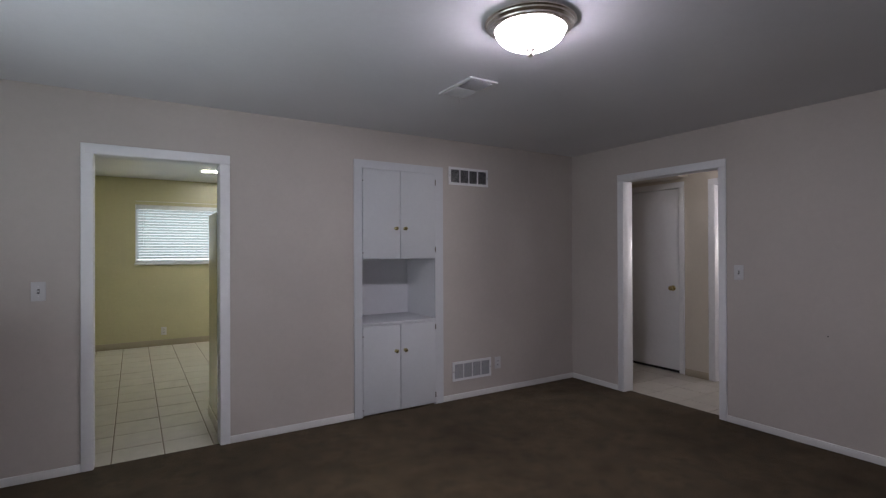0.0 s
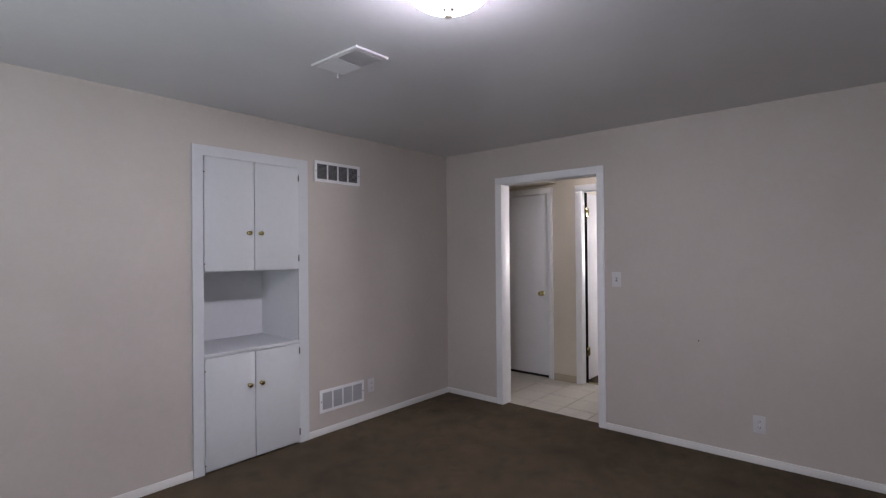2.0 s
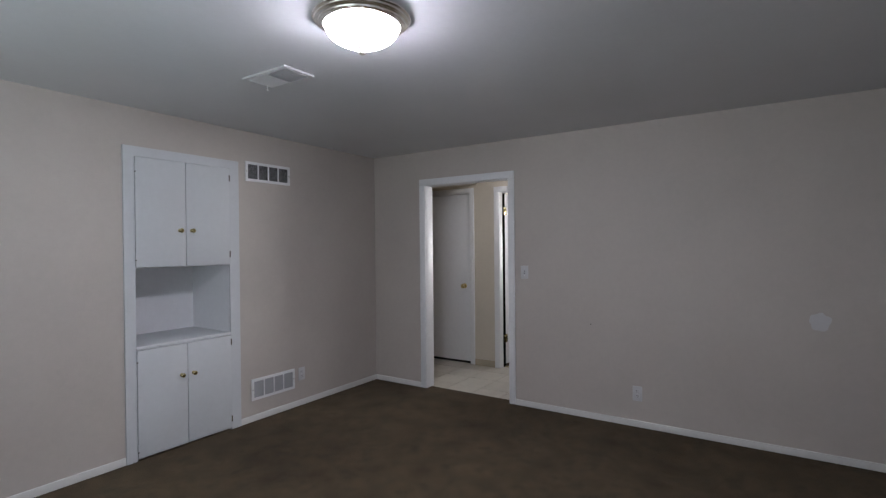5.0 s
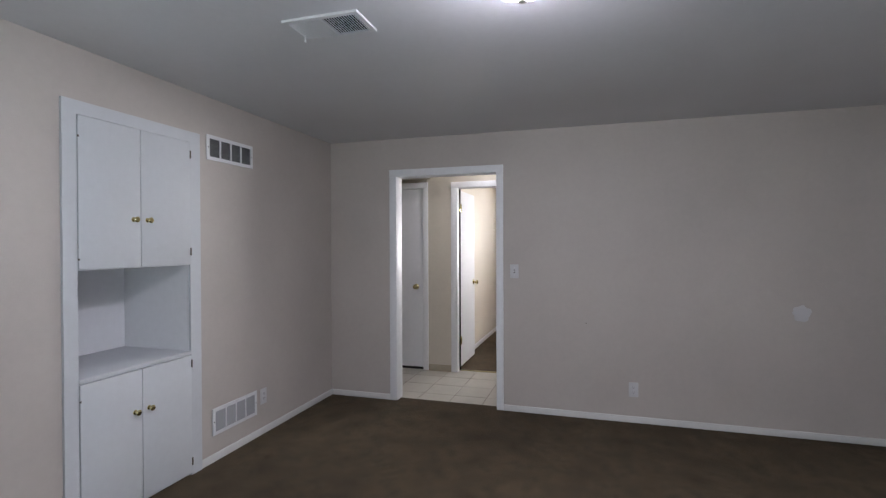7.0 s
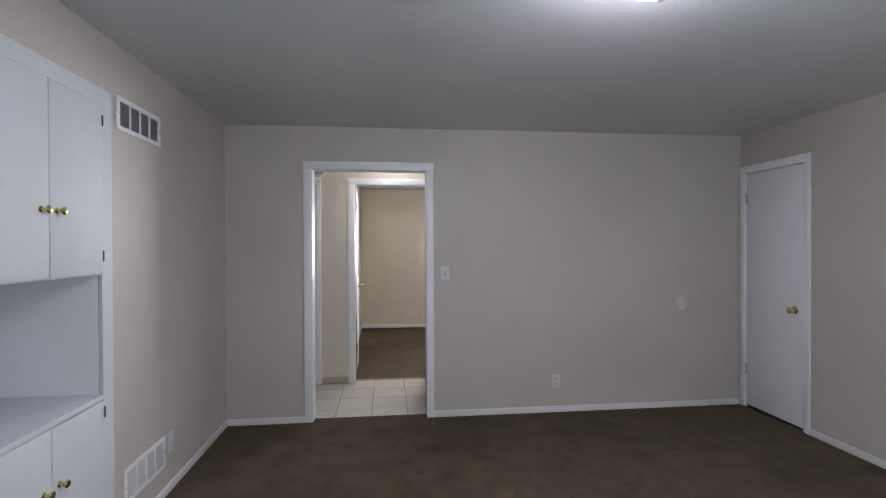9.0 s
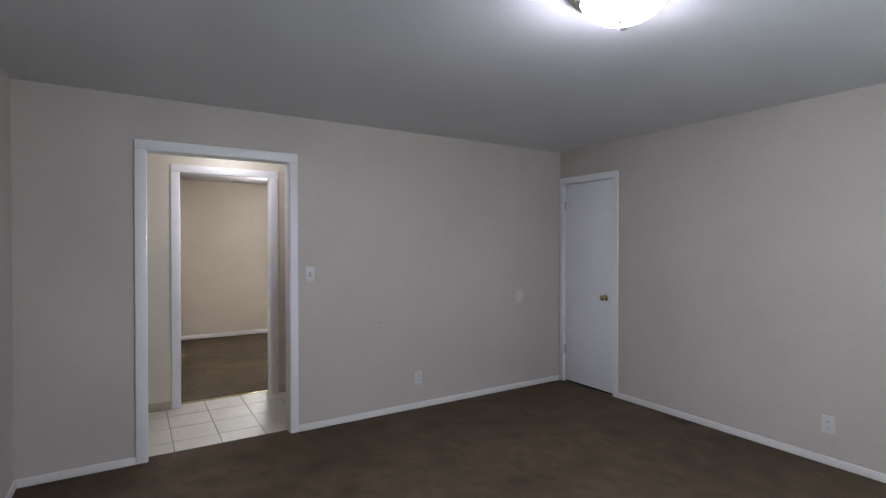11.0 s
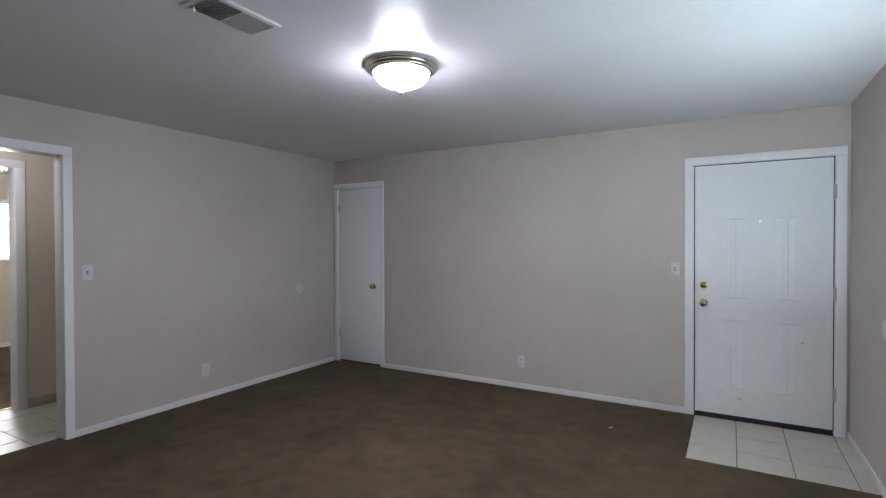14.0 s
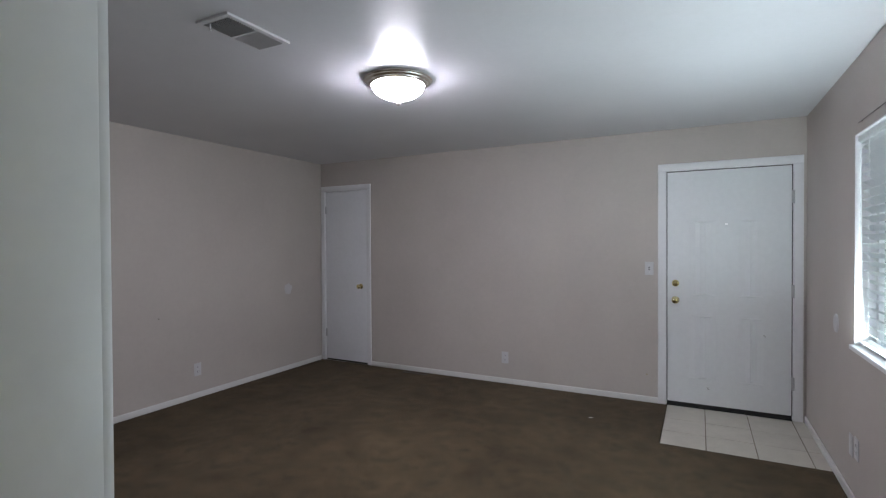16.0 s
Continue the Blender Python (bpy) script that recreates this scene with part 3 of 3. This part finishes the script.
cx = (CL_OPEN[0] + CL_OPEN[1]) / 2
flush_door("door_1", frame_at((cx, S - 0.006, 0), ON_S, UP), CL_OPEN[1] - CL_OPEN[0] - 0.008, CL_OPEN[2] - 0.005, 0.213, -0.305, "closed narrow white flush closet door, brass knob", 0.020)
cy = (C_OPEN[0] + C_OPEN[1]) / 2
flush_door("door_2", frame_at((HALL_E + 0.012, cy, 0), ON_E, UP), C_OPEN[1] - C_OPEN[0] - 0.008, C_OPEN[2] - 0.005, cy - 3.53, -0.32, "closed white flush hallway closet door, brass knob", 0.030, 0.94)
# unseen shell, added so no outdoor light leaks under the narrow door
structure("wall_closet", union([(CL_OPEN[0] - 0.2, S - 0.8, -0.05, E2, S - 0.15, H)], [(CL_OPEN[0] - 0.1, S - 0.7, -1, E2 - 0.1, S, H - 0.1)]), [M_WALL], "unseen closet walls, shutting out daylight behind the narrow door", "wall")
structure("ceiling_closet", union([(CL_OPEN[0] - 0.2, S - 0.8, H + 0.001, E2, S - 0.151, H + 0.06)]), [M_CEIL], "unseen closet ceiling, shutting out daylight", "ceiling")

# open bedroom door, swung back against the wall
m = frame_at((5.683, 3.044, 0), (1, 0, 0), UP)
t = fitting("door_3", m, "white flush bedroom door standing wide open, brass knob", "door")
t["kind"] = "structure"
part("slab", box(5.346, 3.056, 0.018, 6.062, 3.091, 2.035, 0.002), M_DOOR, t)
# matt black strip on the jamb, painting the darkness of the hinge gap
part("gap_shade", box(5.2500, 3.0375, 0.004, 5.3088, 3.0400, 2.040), M_GAP, t, "black strip standing in for the shaded gap behind the hinges", smooth=False)
for s, y in ((1, 3.056), (-1, 3.091)):
    part("knob", lathe(KNOB, frame_at((5.985, y, 0.945), (s, 0, 0), UP), 28), M_CHROME if s < 0 else M_BRASS, t, "brass knob")
for z in (0.33, 1.83):
    bm = box(5.272, 3.0345, z - 0.045, 5.350, 3.0372, z + 0.045, 0.001)
    add_lathe(bm, [(0, -0.049), (0.006, -0.045), (0.006, 0.045), (0, 0.049)], pose(5.321, 3.036, z), 12)
    part("hinge", bm, M_BRASS, t, "brass butt hinge")

# front door with embossed panels
fw = FD_OPEN[1] - FD_OPEN[0]
fc = (FD_OPEN[0] + FD_OPEN[1]) / 2
FY = S - 0.010
m = frame_at((fc, FY, 0), ON_S, UP)
t = fitting("door_4", m, "closed white embossed steel front door with brass locks", "door")
t["kind"] = "structure"
part("slab", local(box(-fw / 2 + 0.008, 0.03, -0.044, fw / 2 - 0.008, FD_OPEN[2] - 0.008, 0, 0.002), m), M_FRONT, t)


def embossed(x0, x1, z0, z1):
    bm = bmesh.new()
    steps = ((0.0, 0.0, -0.001), (0.052, 0.003, 0.0060), (0.056, 0.010, 0.0060), (0.088, 0.013, 0.0006), (0.090, 0.025, 0.0006), (0.094, 0.029, 0.0034))
    rings = [[bm.verts.new((x, y, d)) for x, y in ((x0 + i, z0 + k), (x1 - i, z0 + k), (x1 - i, z1 - k), (x0 + i, z1 - k))] for i, k, d in steps]
    for a, b in zip(rings, rings[1:]):
        for i in range(4):
            bm.faces.new((a[i], a[(i + 1) % 4], b[(i + 1) % 4], b[i]))
    bm.faces.new(rings[-1])
    return bm


for wx0, wx1 in ((0.067, -0.147), (-0.297, -0.488)):
    a, b = fc - wx0, fc - wx1
    for z0, z1 in ((0.955, 1.585), (0.245, 0.785)):
        panel = part("panel", local(embossed(a, b, z0, z1), m), M_FRONT, t, smooth=False)
        for z in (z0 + 0.006, z1 - 0.006):
            part("ridge", local(box(a + 0.014, z - 0.004, 0.0, b - 0.014, z + 0.004, 0.0085, 0.0025), m), M_FRONT, panel)
part("knob", lathe(KNOB, m @ pose(fc - 0.164, 0.910, 0), 28), M_BRASS, t, "polished brass knob")
bolt = part("deadbolt", lathe(BOLT, m @ pose(fc - 0.164, 1.055, 0), 28), M_BRASS, t, "brass deadbolt rose")
part("thumb_turn", local(box(-0.018, -0.0045, 0.012, 0.018, 0.0045, 0.028, 0.002), m @ pose(fc - 0.164, 1.055, 0)), M_BRASS, bolt)
# the lens emits by itself, standing in for daylight through the door
part("peephole", lathe([(0, 0), (0.0055, 0), (0.0055, 0.003), (0.004, 0.0045), (0, 0.004)], m @ pose(fc + 0.218, 1.556, 0), 20), M_PEEP, t, "peephole lens glowing in place of daylight")
for z in (0.292, 1.018, 1.758):
    hinge(m @ pose(fw / 2 + 0.004, z, 0.0165), t, M_OLD_PAINT, 0.10, 0.017)
for sx, sz, sr in ((-0.486, 0.648, 0.010), (-0.085, 0.173, 0.012)):
    part("scuff", local(box(-sr, -0.0022, 0.0002, sr, 0.0022, 0.0012, 0.0004), m @ pose(fc - sx, sz, 0, 0, 0, -38)), M_HINGE, t, "small dark scuff", smooth=False)
part("sweep_gap", local(box(-fw / 2 + 0.006, 0.006, -0.04, fw / 2 - 0.006, 0.034, 0.004, 0.002), m), M_RUBBER, t, "black rubber door sweep")
# black strips set in the gaps, drawing the dark line of shade round the slab
for x0, x1, z0, z1 in ((-fw / 2 + 0.0017, -fw / 2 + 0.0082, 0.03, FD_OPEN[2] - 0.002), (fw / 2 - 0.0082, fw / 2 - 0.0017, 0.03, FD_OPEN[2] - 0.002), (-fw / 2 + 0.0052, fw / 2 - 0.0052, FD_OPEN[2] - 0.0082, FD_OPEN[2] - 0.0017)):
    part("gap_strip", local(box(x0, z0, -0.03, x1, z1, -0.003), m), M_RUBBER, t, "black strip standing in for the shaded gap round the door", smooth=False)
part("latch_plate", local(box(-fw / 2 - 0.003, 0.885, 0.001, -fw / 2 + 0.004, 0.935, 0.004), m), M_HINGE, t, smooth=False)
structure("trim_front_threshold", box(FD_OPEN[0] + 0.002, S - 0.14, -0.03, FD_OPEN[1] - 0.002, S - 0.012, 0.005, 0.002), [M_RUBBER], "dark front door threshold", "threshold", True)


# ---------------------------------------------------------------- windows and blinds
def window(name, m, w, h, depth, label, sill=0.03, halves=True):
    """Local x right, y up, z into the room; origin at the opening's lower left corner on the room's face of the wall."""
    t = fitting(name, m, label, "window")
    t["kind"] = "structure"
    lights = ((0.04, w / 2 - 0.02), (w / 2 + 0.02, w - 0.04)) if halves else ((0.04, w - 0.04),)
    bm = union([(0, 0, -depth, w, h, -depth + 0.05)], [(a, 0.04, -1, b, h - 0.04, 1) for a, b in lights])
    part("window_frame", local(bm, m), M_TRIM, t, smooth=False)
    for a, b in lights:
        g = part("pane", local(box(a + 0.001, 0.041, -depth + 0.022, b - 0.001, h - 0.041, -depth + 0.027), m), M_GLASS, t, smooth=False)
        g.visible_shadow = False
    bm = bmesh.new()
    add_box(bm, 0.001, 0.0, -depth + 0.051, 0.010, h, 0.003, 0.002)
    add_box(bm, w - 0.010, 0.0, -depth + 0.051, w - 0.001, h, 0.003, 0.002)
    add_box(bm, 0.010, h - 0.010, -depth + 0.051, w - 0.010, h - 0.001, 0.003, 0.002)
    part("reveal", local(bm, m), M_TRIM, t)
    part("window_sill", local(box(-0.012, -0.022, -depth + 0.051, w + 0.012, 0.003, sill, 0.004), m), M_TRIM, t)
    return t


def blind(m, w, h, inset, tilt, pitch, label, valance=0.054):
    t = fitting("window_blind", m, label, "window blind", "window blinds")
    part("headrail", local(box(0.014, h - 0.052, inset - 0.028, w - 0.014, h - 0.012, inset + 0.028, 0.003), m), M_SLAT, t)
    part("valance", local(box(0.012, h - 0.012 - valance, inset + 0.030, w - 0.012, h - 0.012, inset + 0.036, 0.002), m), M_SLAT, t)
    n = int((h - 0.10) / pitch)
    half, bm = 0.0245, bmesh.new()
    rows = []
    for i in range(5):
        u = -1 + i / 2
        rows.append((u * half, 0.0022 * (1 - u * u)))
    for sgn in (0.0013, -0.0013):
        for a, b in zip(rows, rows[1:]):
            q = [bm.verts.new((x, y + sgn, z)) for x, (z, y) in ((0.016, a), (w - 0.016, a), (w - 0.016, b), (0.016, b))]
            bm.faces.new(q)
    bmesh.ops.remove_doubles(bm, verts=bm.verts, dist=0.0001)
    bmesh.ops.recalc_face_normals(bm, faces=bm.faces)
    me = bpy.data.meshes.new("slat")
    bm.to_mesh(me)
    bm.free()
    me.materials.append(M_SLAT)
    for i in range(n):
        s = new("slat", me)
        s.parent = t
        s.matrix_basis = pose(0, h - 0.085 - i * pitch, inset, tilt + random.uniform(-1.2, 1.2), 0, random.uniform(-0.05, 0.05))
    low = h - 0.085 - n * pitch
    part("bottom_rail", local(box(0.015, low - 0.008, inset - 0.025, w - 0.015, low + 0.010, inset + 0.025, 0.003), m), M_SLAT, t)
    for x in (0.16, w - 0.16):
        bm = bmesh.new()
        for z in (inset - 0.026, inset + 0.026):
            add_box(bm, x - 0.001, low, z - 0.001, x + 0.001, h - 0.05, z + 0.001)
        part("ladder_cord", local(bm, m), M_SLAT, t, smooth=False)
    part("tilt_wand", lathe([(0, 0), (0.004, 0), (0.003, h * 0.62), (0, h * 0.62)], m @ pose(0.10, h * 0.30, inset + 0.045, -90), 8), M_SLAT, t)
    return t


mw = frame_at((W, WIN_W[0], WIN_W[2]), ON_W, UP)
window("window_1", mw, WIN_W[1] - WIN_W[0], WIN_W[3] - WIN_W[2], 0.14, "wide white-framed living room window in daylight", 0.022)
blind(mw, WIN_W[1] - WIN_W[0], WIN_W[3] - WIN_W[2], -0.045, -35, 0.046, "white slatted blind, slats open, in the living room window", 0.030)
mk = frame_at((WIN_K[0], KIT_N, WIN_K[2]), ON_N, UP)
window("window_2", mk, WIN_K[1] - WIN_K[0], WIN_K[3] - WIN_K[2], 0.14, "white-framed kitchen window in daylight", 0.03, False)
blind(mk, WIN_K[1] - WIN_K[0], WIN_K[3] - WIN_K[2], -0.04, -42, 0.040, "white slatted blind, slats half open, in the kitchen window")


def head_strip(m, w, h, mat, label, x0=0.0):
    t = fitting("head_strip", m, label, "curtain track", "curtain tracks")
    part("rail", local(box(x0, h + 0.047, 0.003, w, h + 0.051, 0.008, 0.001), m), mat, t)
    for x in (x0 + 0.05, w / 2, w - 0.05):
        part("bracket", local(box(x - 0.006, h + 0.044, 0.0, x + 0.006, h + 0.054, 0.004, 0.001), m), mat, t)
    return t


mb = frame_at((BED_E, WIN_B[1], WIN_B[2]), ON_E, UP)
window("window_3", mb, WIN_B[1] - WIN_B[0], WIN_B[3] - WIN_B[2], 0.14, "small high bedroom window in bright daylight")


head_strip(mw, WIN_W[1] - WIN_W[0], WIN_W[3] - WIN_W[2], M_HINGE, "thin dark strip above the living room window", 0.08)
head_strip(mk, WIN_K[1] - WIN_K[0], WIN_K[3] - WIN_K[2], M_TRIM, "thin white strip above the kitchen window")
head_strip(mb, WIN_B[1] - WIN_B[0], WIN_B[3] - WIN_B[2], M_TRIM, "thin white strip above the bedroom window")
blind(mb, WIN_B[1] - WIN_B[0], WIN_B[3] - WIN_B[2], -0.045, -14, 0.050, "white slatted blind, slats open, in the bedroom window")


# ---------------------------------------------------------------- ceiling light
def ceiling_light(x, y, z, scale, shade_mat, label, drop=1.0):
    t = thing("ceiling_light", (x, y, z), label, "ceiling light")
    m = pose(x, y, z) @ Matrix.Diagonal((scale, scale, scale * drop, 1))
    ring = [(0, 0.0), (0.190, 0.0), (0.192, -0.003), (0.199, -0.006), (0.202, -0.010), (0.201, -0.014), (0.195, -0.018), (0.193, -0.020), (0.192, -0.024), (0.186, -0.029), (0.178, -0.032),
            (0.176, -0.037), (0.167, -0.042), (0.158, -0.044), (0.153, -0.041), (0.150, -0.028), (0.0, -0.026)]
    part("rim", lathe(ring, m, 64), M_NICKEL, t, "stepped brushed nickel rim")
    bowl = [(0.153, -0.036)] + [(0.153 * math.cos(a), -0.040 - 0.083 * math.sin(a)) for a in [i * math.pi / 2 / 14 for i in range(14)]] + [(0, -0.123)]
    bm, low, high = lathe(bowl, m, 64), z - 0.123 * scale * drop, z - 0.036 * scale * drop
    for f in bm.faces:
        f.material_index = min(len(shade_mat) - 1, int(len(shade_mat) * (high - f.calc_center_median().z) / (high - low)))
    part("glass_shade", bm, shade_mat, t, "lit white frosted glass bowl")
    fin = [(0, -0.119), (0.023, -0.120), (0.022, -0.127), (0.011, -0.132), (0.010, -0.138), (0.016, -0.143), (0.014, -0.153), (0.0, -0.160)]
    part("finial", lathe(fin, m, 20), M_FINIAL, t, "small metal finial")
    return t


ceiling_light(1.554, 1.822, H, 1.0, M_BOWL, "lit flush-mount ceiling light, frosted bowl, nickel rim")
ceiling_light(4.70, 2.62, H, 0.72, M_HALL_BOWL, "lit white glass ceiling light in the hallway", 1.1)

t = thing("kitchen_light", (1.42, 7.24, H + 0.045), "lit long fluorescent ceiling fixture in the kitchen", "ceiling light")
part("housing", box(0.80, 7.17, H + 0.045 - 0.012, 2.04, 7.31, H + 0.045, 0.003), M_TRIM, t)
part("diffuser", box(0.82, 7.19, H + 0.045 - 0.020, 2.02, 7.29, H + 0.045 - 0.012, 0.003), M_TUBE, t, "lit ribbed diffuser")


# ---------------------------------------------------------------- vents
def wall_vent(m, w, h, label, open_deg):
    """Return-air grille: rim, three mullions, louvres; origin at the middle, on the wall."""
    t = fitting("wall_vent", m, label, "wall vent", "wall vents")
    r = 0.022
    # flat sheet on the wall, coloured dark as the shaded duct behind the louvres
    part("backing", local(box(-w / 2 + 0.012, -h / 2 + 0.012, 0.0008, w / 2 - 0.012, h / 2 - 0.012, 0.0018), m), M_SLOT, t, smooth=False)
    bm = union([(-w / 2, -h / 2, 0.0005, w / 2, h / 2, 0.009)], [(-w / 2 + r, -h / 2 + r, -1, w / 2 - r, h / 2 - r, 1)])
    bmesh.ops.bevel(bm, geom=[e for e in bm.edges if e.calc_face_angle(0) > 0.5], offset=0.002, segments=2, affect="EDGES")
    part("rim", local(bm, m), M_VENT, t)
    iw = w - 2 * r
    for i in (1, 2, 3):
        x = -iw / 2 + iw * i / 4
        part("mullion", local(box(x - 0.006, -h / 2 + r - 0.002, 0.002, x + 0.006, h / 2 - r + 0.002, 0.0085, 0.001), m), M_VENT, t)
    n = int((h - 2 * r) / 0.0095)
    for i in range(n):
        y = -h / 2 + r + (i + 0.5) * (h - 2 * r) / n
        part("louvre", local(box(-iw / 2, -0.0052, -0.0004, iw / 2, 0.0052, 0.0004), m @ pose(0, y, 0.0052, open_deg)), M_LOUVRE, t, smooth=False)
    for x in (-w / 2 + r / 2, w / 2 - r / 2):
        part("screw", lathe([(0.005, 0.0085), (0.004, 0.0105), (0, 0.011)], m @ pose(x, 0, 0), 10), M_HINGE, t)
    return t


wall_vent(frame_at((2.728, N, 2.055), ON_N, UP), 0.445, 0.162, "white louvred return-air vent high on the wall", -74)
wall_vent(frame_at((2.760, N, 0.256), ON_N, UP), 0.440, 0.176, "white louvred return-air vent low on the wall", -44)

# ceiling register, half of it shut
cx0, cx1, cy0, cy1 = 1.722, 1.922, 2.518, 2.872
t = thing("ceiling_vent", ((cx0 + cx1) / 2, (cy0 + cy1) / 2, H), "white metal ceiling air register with a lever", "ceiling vent")
# thin dark sheet under the ceiling in place of an unlit duct
part("backing", box(cx0 + 0.02, cy0 + 0.02, H - 0.004, cx1 - 0.02, cy1 - 0.02, H - 0.0015), M_DUCT, t, smooth=False)
cym = (cy0 + cy1) / 2
bm = union([(cx0, cy0, H - 0.011, cx1, cy1, H - 0.0005)], [(cx0 + 0.022, cy0 + 0.022, -1, cx1 - 0.022, cym - 0.005, 9), (cx0 + 0.022, cym + 0.005, -1, cx1 - 0.022, cy1 - 0.022, 9)])
bmesh.ops.bevel(bm, geom=[e for e in bm.edges if e.calc_face_angle(0) > 0.5], offset=0.002, segments=2, affect="EDGES")
part("rim", bm, M_REGISTER, t)
for ya, yb, deg in ((cy0 + 0.022, cym - 0.005, 56), (cym + 0.005, cy1 - 0.022, -56)):
    n = 13
    for i in range(n):
        y = ya + (i + 0.5) * (yb - ya) / n
        part("louvre", local(box(cx0 + 0.022, -0.0065, -0.0005, cx1 - 0.022, 0.0065, 0.0005), pose(0, y, H - 0.0095, deg)), M_REGISTER, t, smooth=False)
part("lever", box(1.862, cy1 - 0.030, H - 0.036, 1.867, cy1 - 0.025, H - 0.008, 0.001), M_VENT, t)
part("lever_tip", box(1.858, cy1 - 0.031, H - 0.042, 1.871, cy1 - 0.024, H - 0.036, 0.002), M_VENT, t)

# floor register against the south baseboard
t = thing("floor_vent", (2.725, -0.345, -0.02), "dark metal floor register sunk in the carpet", "floor vent")
# flat black sheet painting the unlit depth of the shallow hole
part("pan", box(2.582, S + 0.016, -0.0195, 2.868, -0.297, -0.015), M_GAP, t, smooth=False)
part("rim", union([(2.584, S + 0.046, -0.015, 2.866, -0.299, 0.004)], [(2.598, S + 0.056, -1, 2.852, -0.311, 1)]), M_REGISTER_BROWN, t, smooth=False)
for i in range(18):
    x = 2.603 + i * 0.0142
    part("louvre", box(x, S + 0.056, -0.010, x + 0.003, -0.311, 0.001), M_REGISTER_BROWN, t, smooth=False)

bm = box(-0.016, -0.004, 0.0, 0.016, 0.004, 0.0025, 0.001)
bmesh.ops.transform(bm, matrix=pose(0.757, 0.231, 0.001, 0, 0, 25), verts=bm.verts)
tagged(mesh_object("paper_scrap", bm, M_PAPER), "tiny pale paper scrap lying on the carpet", "scrap")


# ---------------------------------------------------------------- built-in cabinet
cab = thing("built_in_cabinet", (2.0, N, 0), "white built-in wall cabinet with open niche, brass knobs", "cabinet")
FACE, BACK = N - 0.016, 4.50
c0, c1, ct = CAB
bm = union([(1.586, FACE, 0.0, 2.436, N - 0.001, 2.118)], [(c0, 0, -1, c1, 9, ct)])
bmesh.ops.bevel(bm, geom=[e for e in bm.edges if e.calc_face_angle(0) > 0.5], offset=0.004, segments=2, affect="EDGES")
part("face_frame", bm, M_CAB, cab)
g = 0.012
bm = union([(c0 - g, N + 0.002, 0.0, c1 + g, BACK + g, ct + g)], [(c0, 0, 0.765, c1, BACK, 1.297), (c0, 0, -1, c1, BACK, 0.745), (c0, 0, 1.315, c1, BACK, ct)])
# carcass takes the lighter door enamel, standing in for bounced light in the niche
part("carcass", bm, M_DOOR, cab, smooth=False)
part("counter", box(c0 + 0.001, FACE - 0.002, 0.745, c1 - 0.001, BACK - 0.001, 0.769, 0.003), M_CAB, cab)
part("top_rail", box(c0 + 0.001, FACE + 0.004, 1.297, c1 - 0.001, FACE + 0.022, 1.314, 0.002), M_CAB, cab)
CKNOB = [(0, 0), (0.013, 0), (0.012, 0.003), (0.006, 0.006), (0.005, 0.014), (0.010, 0.018), (0.0155, 0.024), (0.016, 0.029), (0.012, 0.033), (0, 0.035)]
mid = 2.002
for z0, z1, knob_z, hinges in ((1.3025, ct - 0.002, 1.558, (1.38, 1.975)), (0.016, 0.742, 0.518, (0.088, 0.692))):
    for x0, x1, kx, hx in ((c0 + 0.003, mid - 0.002, 1.955, c0 + 0.002), (mid + 0.002, c1 - 0.002, 2.042, c1 - 0.002)):
        d = part("door", box(x0, FACE - 0.006, z0, x1, FACE + 0.013, z1, 0.004), M_CAB, cab)
        part("knob", lathe(CKNOB, frame_at((kx, FACE - 0.006, knob_z), ON_N, UP), 24), M_BRASS, d, "small polished brass knob")
        for hz in hinges:
            bm = box(hx - 0.004, FACE - 0.011, hz - 0.024, hx + 0.004, FACE - 0.001, hz + 0.024, 0.002)
            part("hinge", bm, M_HINGE if hx > mid else M_CAB, d)
            if hx < mid:
                part("hinge_pin", lathe([(0, -0.034), (0.004, -0.032), (0.0045, -0.024), (0, -0.022)], pose(hx, FACE - 0.008, hz), 10), M_HINGE, d, "dark hinge pin tip")

# ---------------------------------------------------------------- tiles
tiled_floor("floor_entry", W, S - 0.002, ENTRY[0] - 0.003, ENTRY[1] - 0.003, [-0.665, -0.363, -0.061], [-0.046, 0.243], "cream ceramic tile patch inside the front door")
tiled_floor("floor_hall", CARPET_E + 0.003, -0.4, HALL_E2 - 0.021, 5.2, [4.376, 4.68, 4.985], [2.243 + P * k for k in range(-9, 11)], "cream ceramic tile hallway floor")
tiled_floor("floor_kitchen", W, CARPET_N + 0.003, 3.6, KIT_N, [-0.06 + P * k for k in range(-3, 14)], [4.28 + 0.315 * k for k in range(0, 16)], "cream ceramic tile kitchen floor with dark joints", 0.007)
